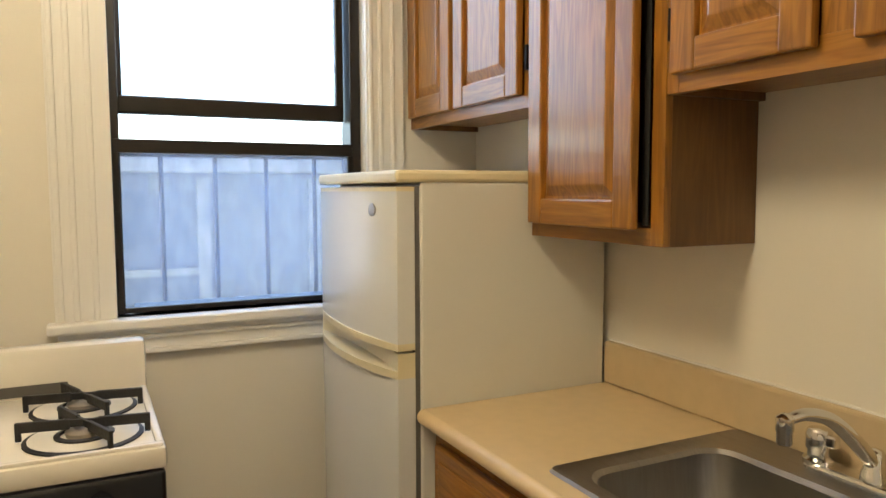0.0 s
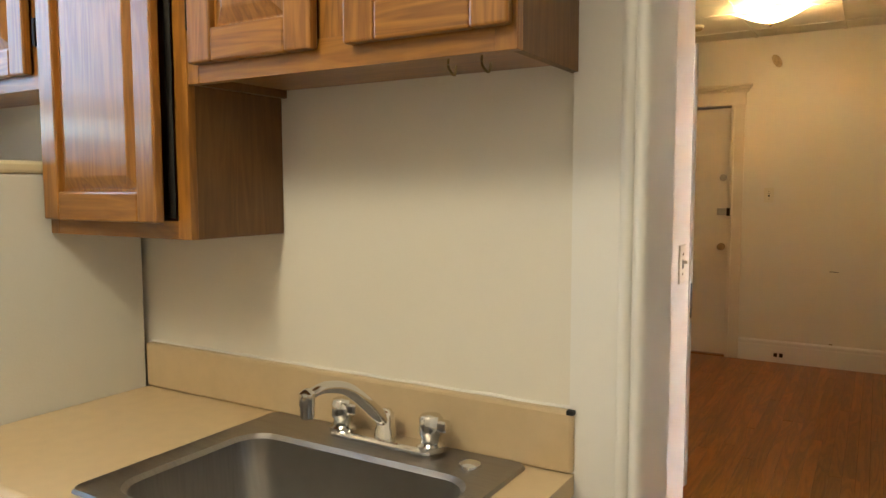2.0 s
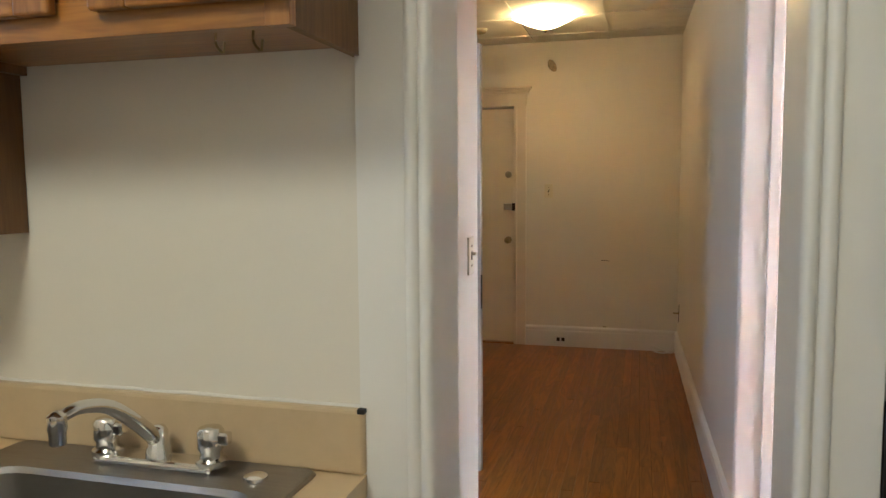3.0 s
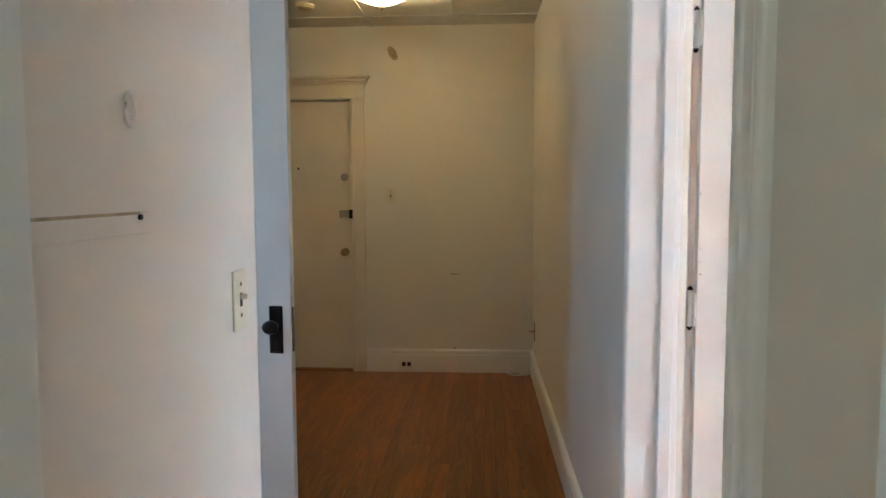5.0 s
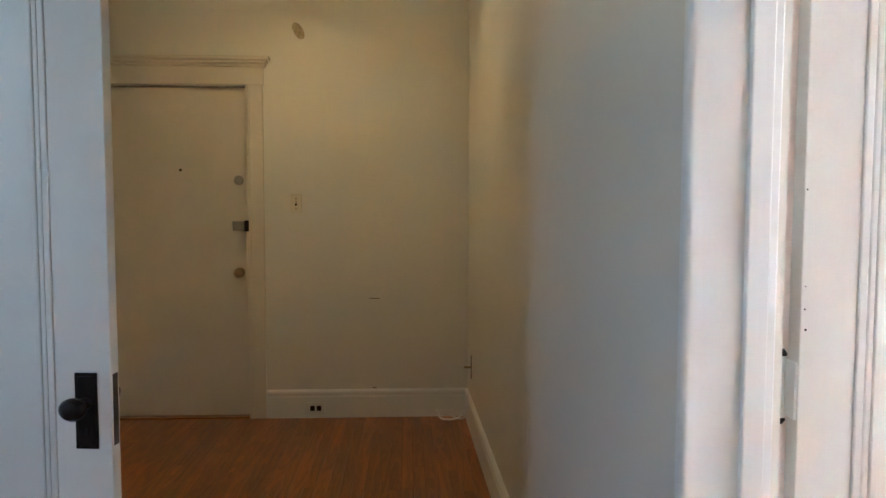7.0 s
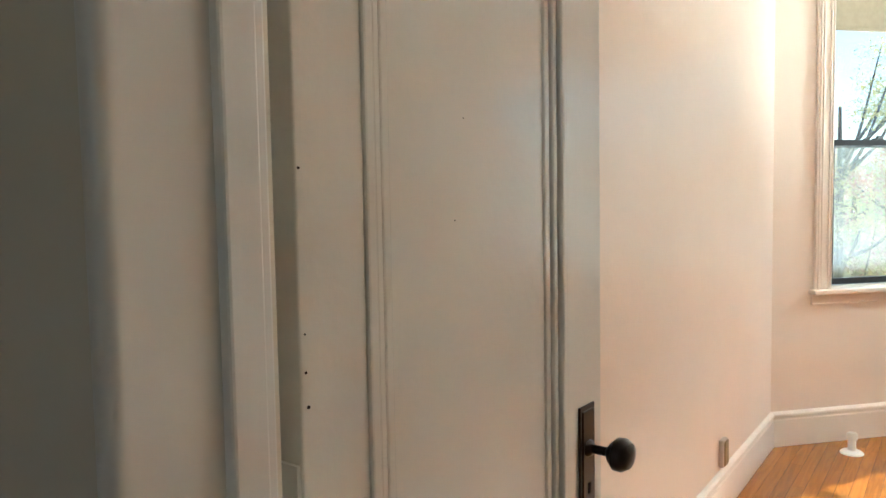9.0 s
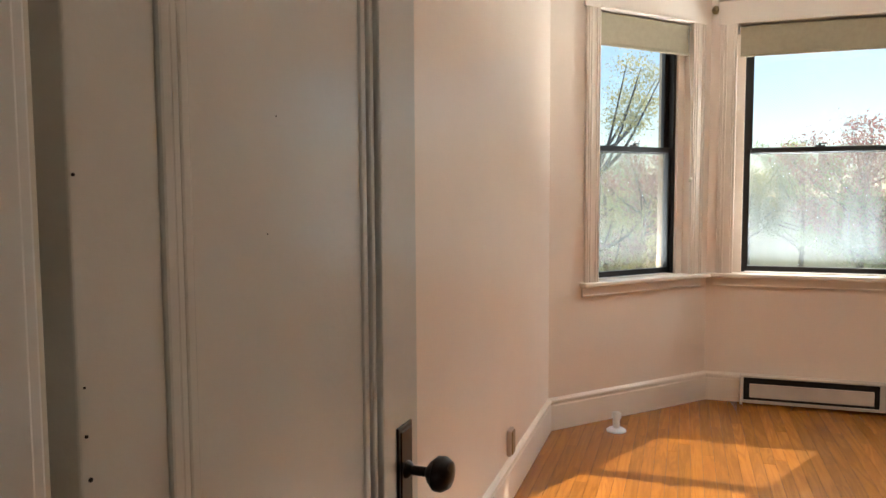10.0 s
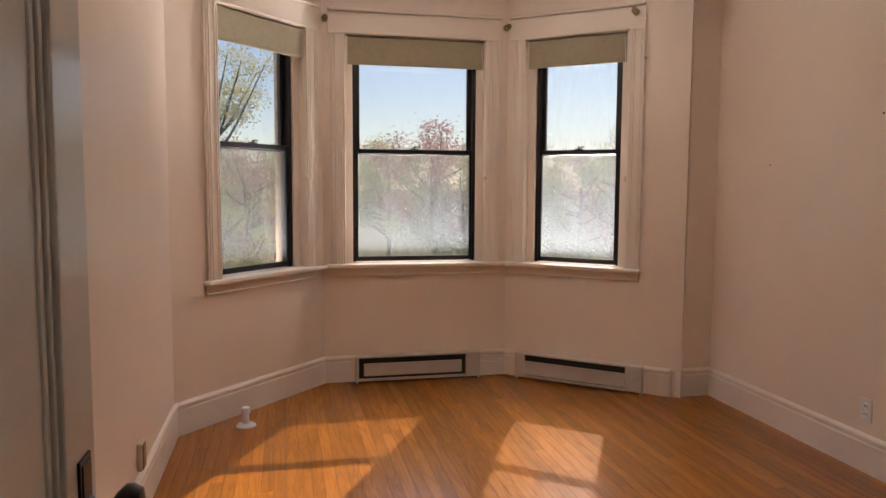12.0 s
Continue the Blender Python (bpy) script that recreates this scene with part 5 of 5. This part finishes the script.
# neighbouring house outside the kitchen window
nh = thing("neighbour_house", pose(-6.0, 0, -6.5), "pale clapboard house across the yard", "house")
part("wall", B(-4.0, 0, -6, 8, 0, 8.05), SIDING, nh)
part("cornice", B(-4.1, 0.18, -6.1, 8.1, 8.05, 8.22, bevel=0.02), FAR_TRIM, nh)
for y, z in ((0.35, 6.6), (2.1, 6.6), (-1.6, 6.6)):
    wn2 = part("window", B(-0.01, 0.02, y - 0.36, y + 0.36, z, z + 1.3), FAR_GLASS, nh, "window with a sky reflection put into its grey colour")
    bm = bmesh.new()
    box(bm, 0.0, 0.05, y - 0.46, y - 0.36, z - 0.08, z + 1.4)
    box(bm, 0.0, 0.05, y + 0.36, y + 0.46, z - 0.08, z + 1.4)
    box(bm, 0.0, 0.07, y - 0.46, y + 0.46, z - 0.14, z - 0.08)
    box(bm, 0.0, 0.05, y - 0.36, y + 0.36, z + 0.62, z + 0.68)
    part("window_frame", bm, FAR_TRIM, wn2)

# brick pier of the bay seen through the side window
pier = thing("brick_pier", mL @ pose(1.16, 0.16, 0), "tan brick reveal outside the bay window", "brick pier", "", "structure")
part("mortar", B(-0.030, 0.12, 0.003, 0.135, -0.4, 2.9), MORTAR, pier)


def tree(x, y, h, spread, leaf, label, n, size, seed, base=-6.5):
    rnd = random.Random(seed)
    t = thing("tree", pose(x, y, base), label, "tree", "trees beyond the bay")
    bm = bmesh.new()
    trunk = [(0, 0, 0), (0.1 * spread * rnd.uniform(-1, 1), 0.1 * spread * rnd.uniform(-1, 1), h * 0.35), (0.15 * spread * rnd.uniform(-1, 1), 0.15 * spread * rnd.uniform(-1, 1), h * 0.9)]
    tube(bm, bez(trunk, 5), [0.22 * (1 - 0.85 * k / 10) * h / 9 for k in range(11)], 8)
    tips = []
    for k in range(22):
        a, z0 = rnd.uniform(0, 6.28), h * rnd.uniform(0.3, 0.8)
        r = spread * rnd.uniform(0.5, 1.0) * (1.15 - 0.7 * abs(z0 / h - 0.5))
        e = Vector((r * math.cos(a), r * math.sin(a), min(h, z0 + rnd.uniform(0.1, 0.32) * h)))
        mid = Vector((0.45 * e.x, 0.45 * e.y, z0 + 0.3 * (e.z - z0)))
        tube(bm, bez([(0, 0, z0), mid, e], 4), [0.06 * (1 - 0.85 * q / 8) * h / 9 for q in range(9)], 5)
        tips += [e, mid.lerp(e, 0.6), mid.lerp(e, 0.3)]
    part("trunk", bm, BARK, t)
    verts, faces = [], []
    for k in range(n):
        c = rnd.choice(tips)
        p = c + Vector((rnd.gauss(0, 0.11), rnd.gauss(0, 0.11), rnd.gauss(0, 0.08))) * spread
        u = Vector((rnd.gauss(0, 1), rnd.gauss(0, 1), rnd.gauss(0, 1))).normalized()
        v = u.orthogonal().normalized()
        s = size * rnd.uniform(0.6, 1.4)
        i = len(verts)
        verts += [p + u * s, p + v * s * 0.6, p - u * s, p - v * s * 0.6]
        faces.append((i, i + 1, i + 2, i + 3))
    me = bpy.data.meshes.new("crown")
    me.from_pydata(verts, [], faces)
    me.materials.append(leaf)
    ob = new("crown", me)
    ob.parent = t
    return t


rnd = random.Random(5)
tree(22.4, 4.9, 11.3, 2.3, LEAF_GOLD, "sparse golden tree beside the house", 16000, 0.034, 3)
for k in range(22):
    ang = radians(-36 + 3.6 * k + rnd.uniform(-1.2, 1.2))
    dist = rnd.uniform(38, 60)
    h = 6.5 + dist * rnd.uniform(0.05, 0.085) + 0.8
    leaf, lab = [(LEAF_GREEN, "leafy green tree in the distance"), (LEAF_GOLD, "golden autumn tree in the distance"), (LEAF_GREEN, "leafy green tree in the distance"), (LEAF_RED, "russet autumn tree in the distance")][k % 4]
    tree(0.4 + dist * math.cos(ang), 2.4 + dist * math.sin(ang), h, rnd.uniform(2.8, 4.2), leaf, lab, 12000, 0.07, 40 + k)

# ---- pieces ----
bm = bmesh.new()
box(bm, -0.004, 0.122, 0, 0.095, 0, 0.062, bevel=0.003)
brick_mesh = mesh_of("brick", bm, BRICK)
for k in range(32):
    for j in range(1):
        b = new("brick", brick_mesh)
        b.parent = pier
        b.matrix_basis = pose(-0.034 + (0.004 if k % 2 else 0), 0.006 + (0.012 if k % 2 else 0), 0.4 + k * 0.074)
bm = bmesh.new()
for x, z in ((0.0, 0.0),):
    vs = [bm.verts.new(p) for p in ((0.004, -6, 0), (0.012, -6, 0), (0.004, -6, 0.115), (0.004, 8, 0), (0.012, 8, 0), (0.004, 8, 0.115))]
    for f in ((0, 1, 2), (3, 5, 4), (0, 3, 4, 1), (1, 4, 5, 2), (0, 2, 5, 3)):
        bm.faces.new([vs[i] for i in f])
board_mesh = mesh_of("siding_board", bm, SIDING)
for k in range(34):
    b = new("siding_board", board_mesh)
    b.parent = nh
    b.matrix_basis = pose(0, 0, 4.2 + k * 0.113)

rnd = random.Random(11)
PW = 0.0572


def plank_mesh(name, length, mat, along_y):
    bm = bmesh.new()
    g = 0.0007
    if along_y:
        box(bm, g, PW - g, g, length - g, -0.006, 0, bevel=0.0)
    else:
        box(bm, g, length - g, g, PW - g, -0.006, 0, bevel=0.0)
    return mesh_of(name, bm, mat)


def bay_x(y):
    """Where the room ends at this y."""
    if y > PB.y:
        return PA.x + (PB.x - PA.x) * (PA.y - y) / (PA.y - PB.y)
    if y > PC.y:
        return PB.x
    if y > PD.y:
        return PD.x + (PC.x - PD.x) * (y - PD.y) / (PC.y - PD.y)
    return PD.x


LENS = [0.9, 1.2, 1.5, 1.8]
px = {L: plank_mesh("plank", L, FLOOR_X, False) for L in LENS}
py = {L: plank_mesh("plank", L, FLOOR_Y, True) for L in LENS}
y = SOUTH_Y
while y < PA.y:
    x, end = RW2 - rnd.uniform(0, 0.9), max(bay_x(y), bay_x(min(y + PW, PA.y))) + 0.02
    while x < end:
        L = rnd.choice(LENS)
        if x + L > RW2 + 0.05:
            b = new("plank", px[L])
            b.parent = floor_room
            b.matrix_basis = pose(x, y, rnd.uniform(-0.0005, 0.0002))
        x += L
    y += PW
x = RW_FAR + 0.05
while x > -1.75:
    y = SINK_Y + 0.1 - rnd.uniform(0, 0.6)
    while y < FAR_Y:
        L = rnd.choice(LENS)
        if not (x < HALL_X - 0.1 and y + L < 2.3):
            b = new("plank", py[L])
            b.parent = floor_hall
            b.matrix_basis = pose(x - PW, y, rnd.uniform(-0.0005, 0.0002))
        y += L
    x -= PW
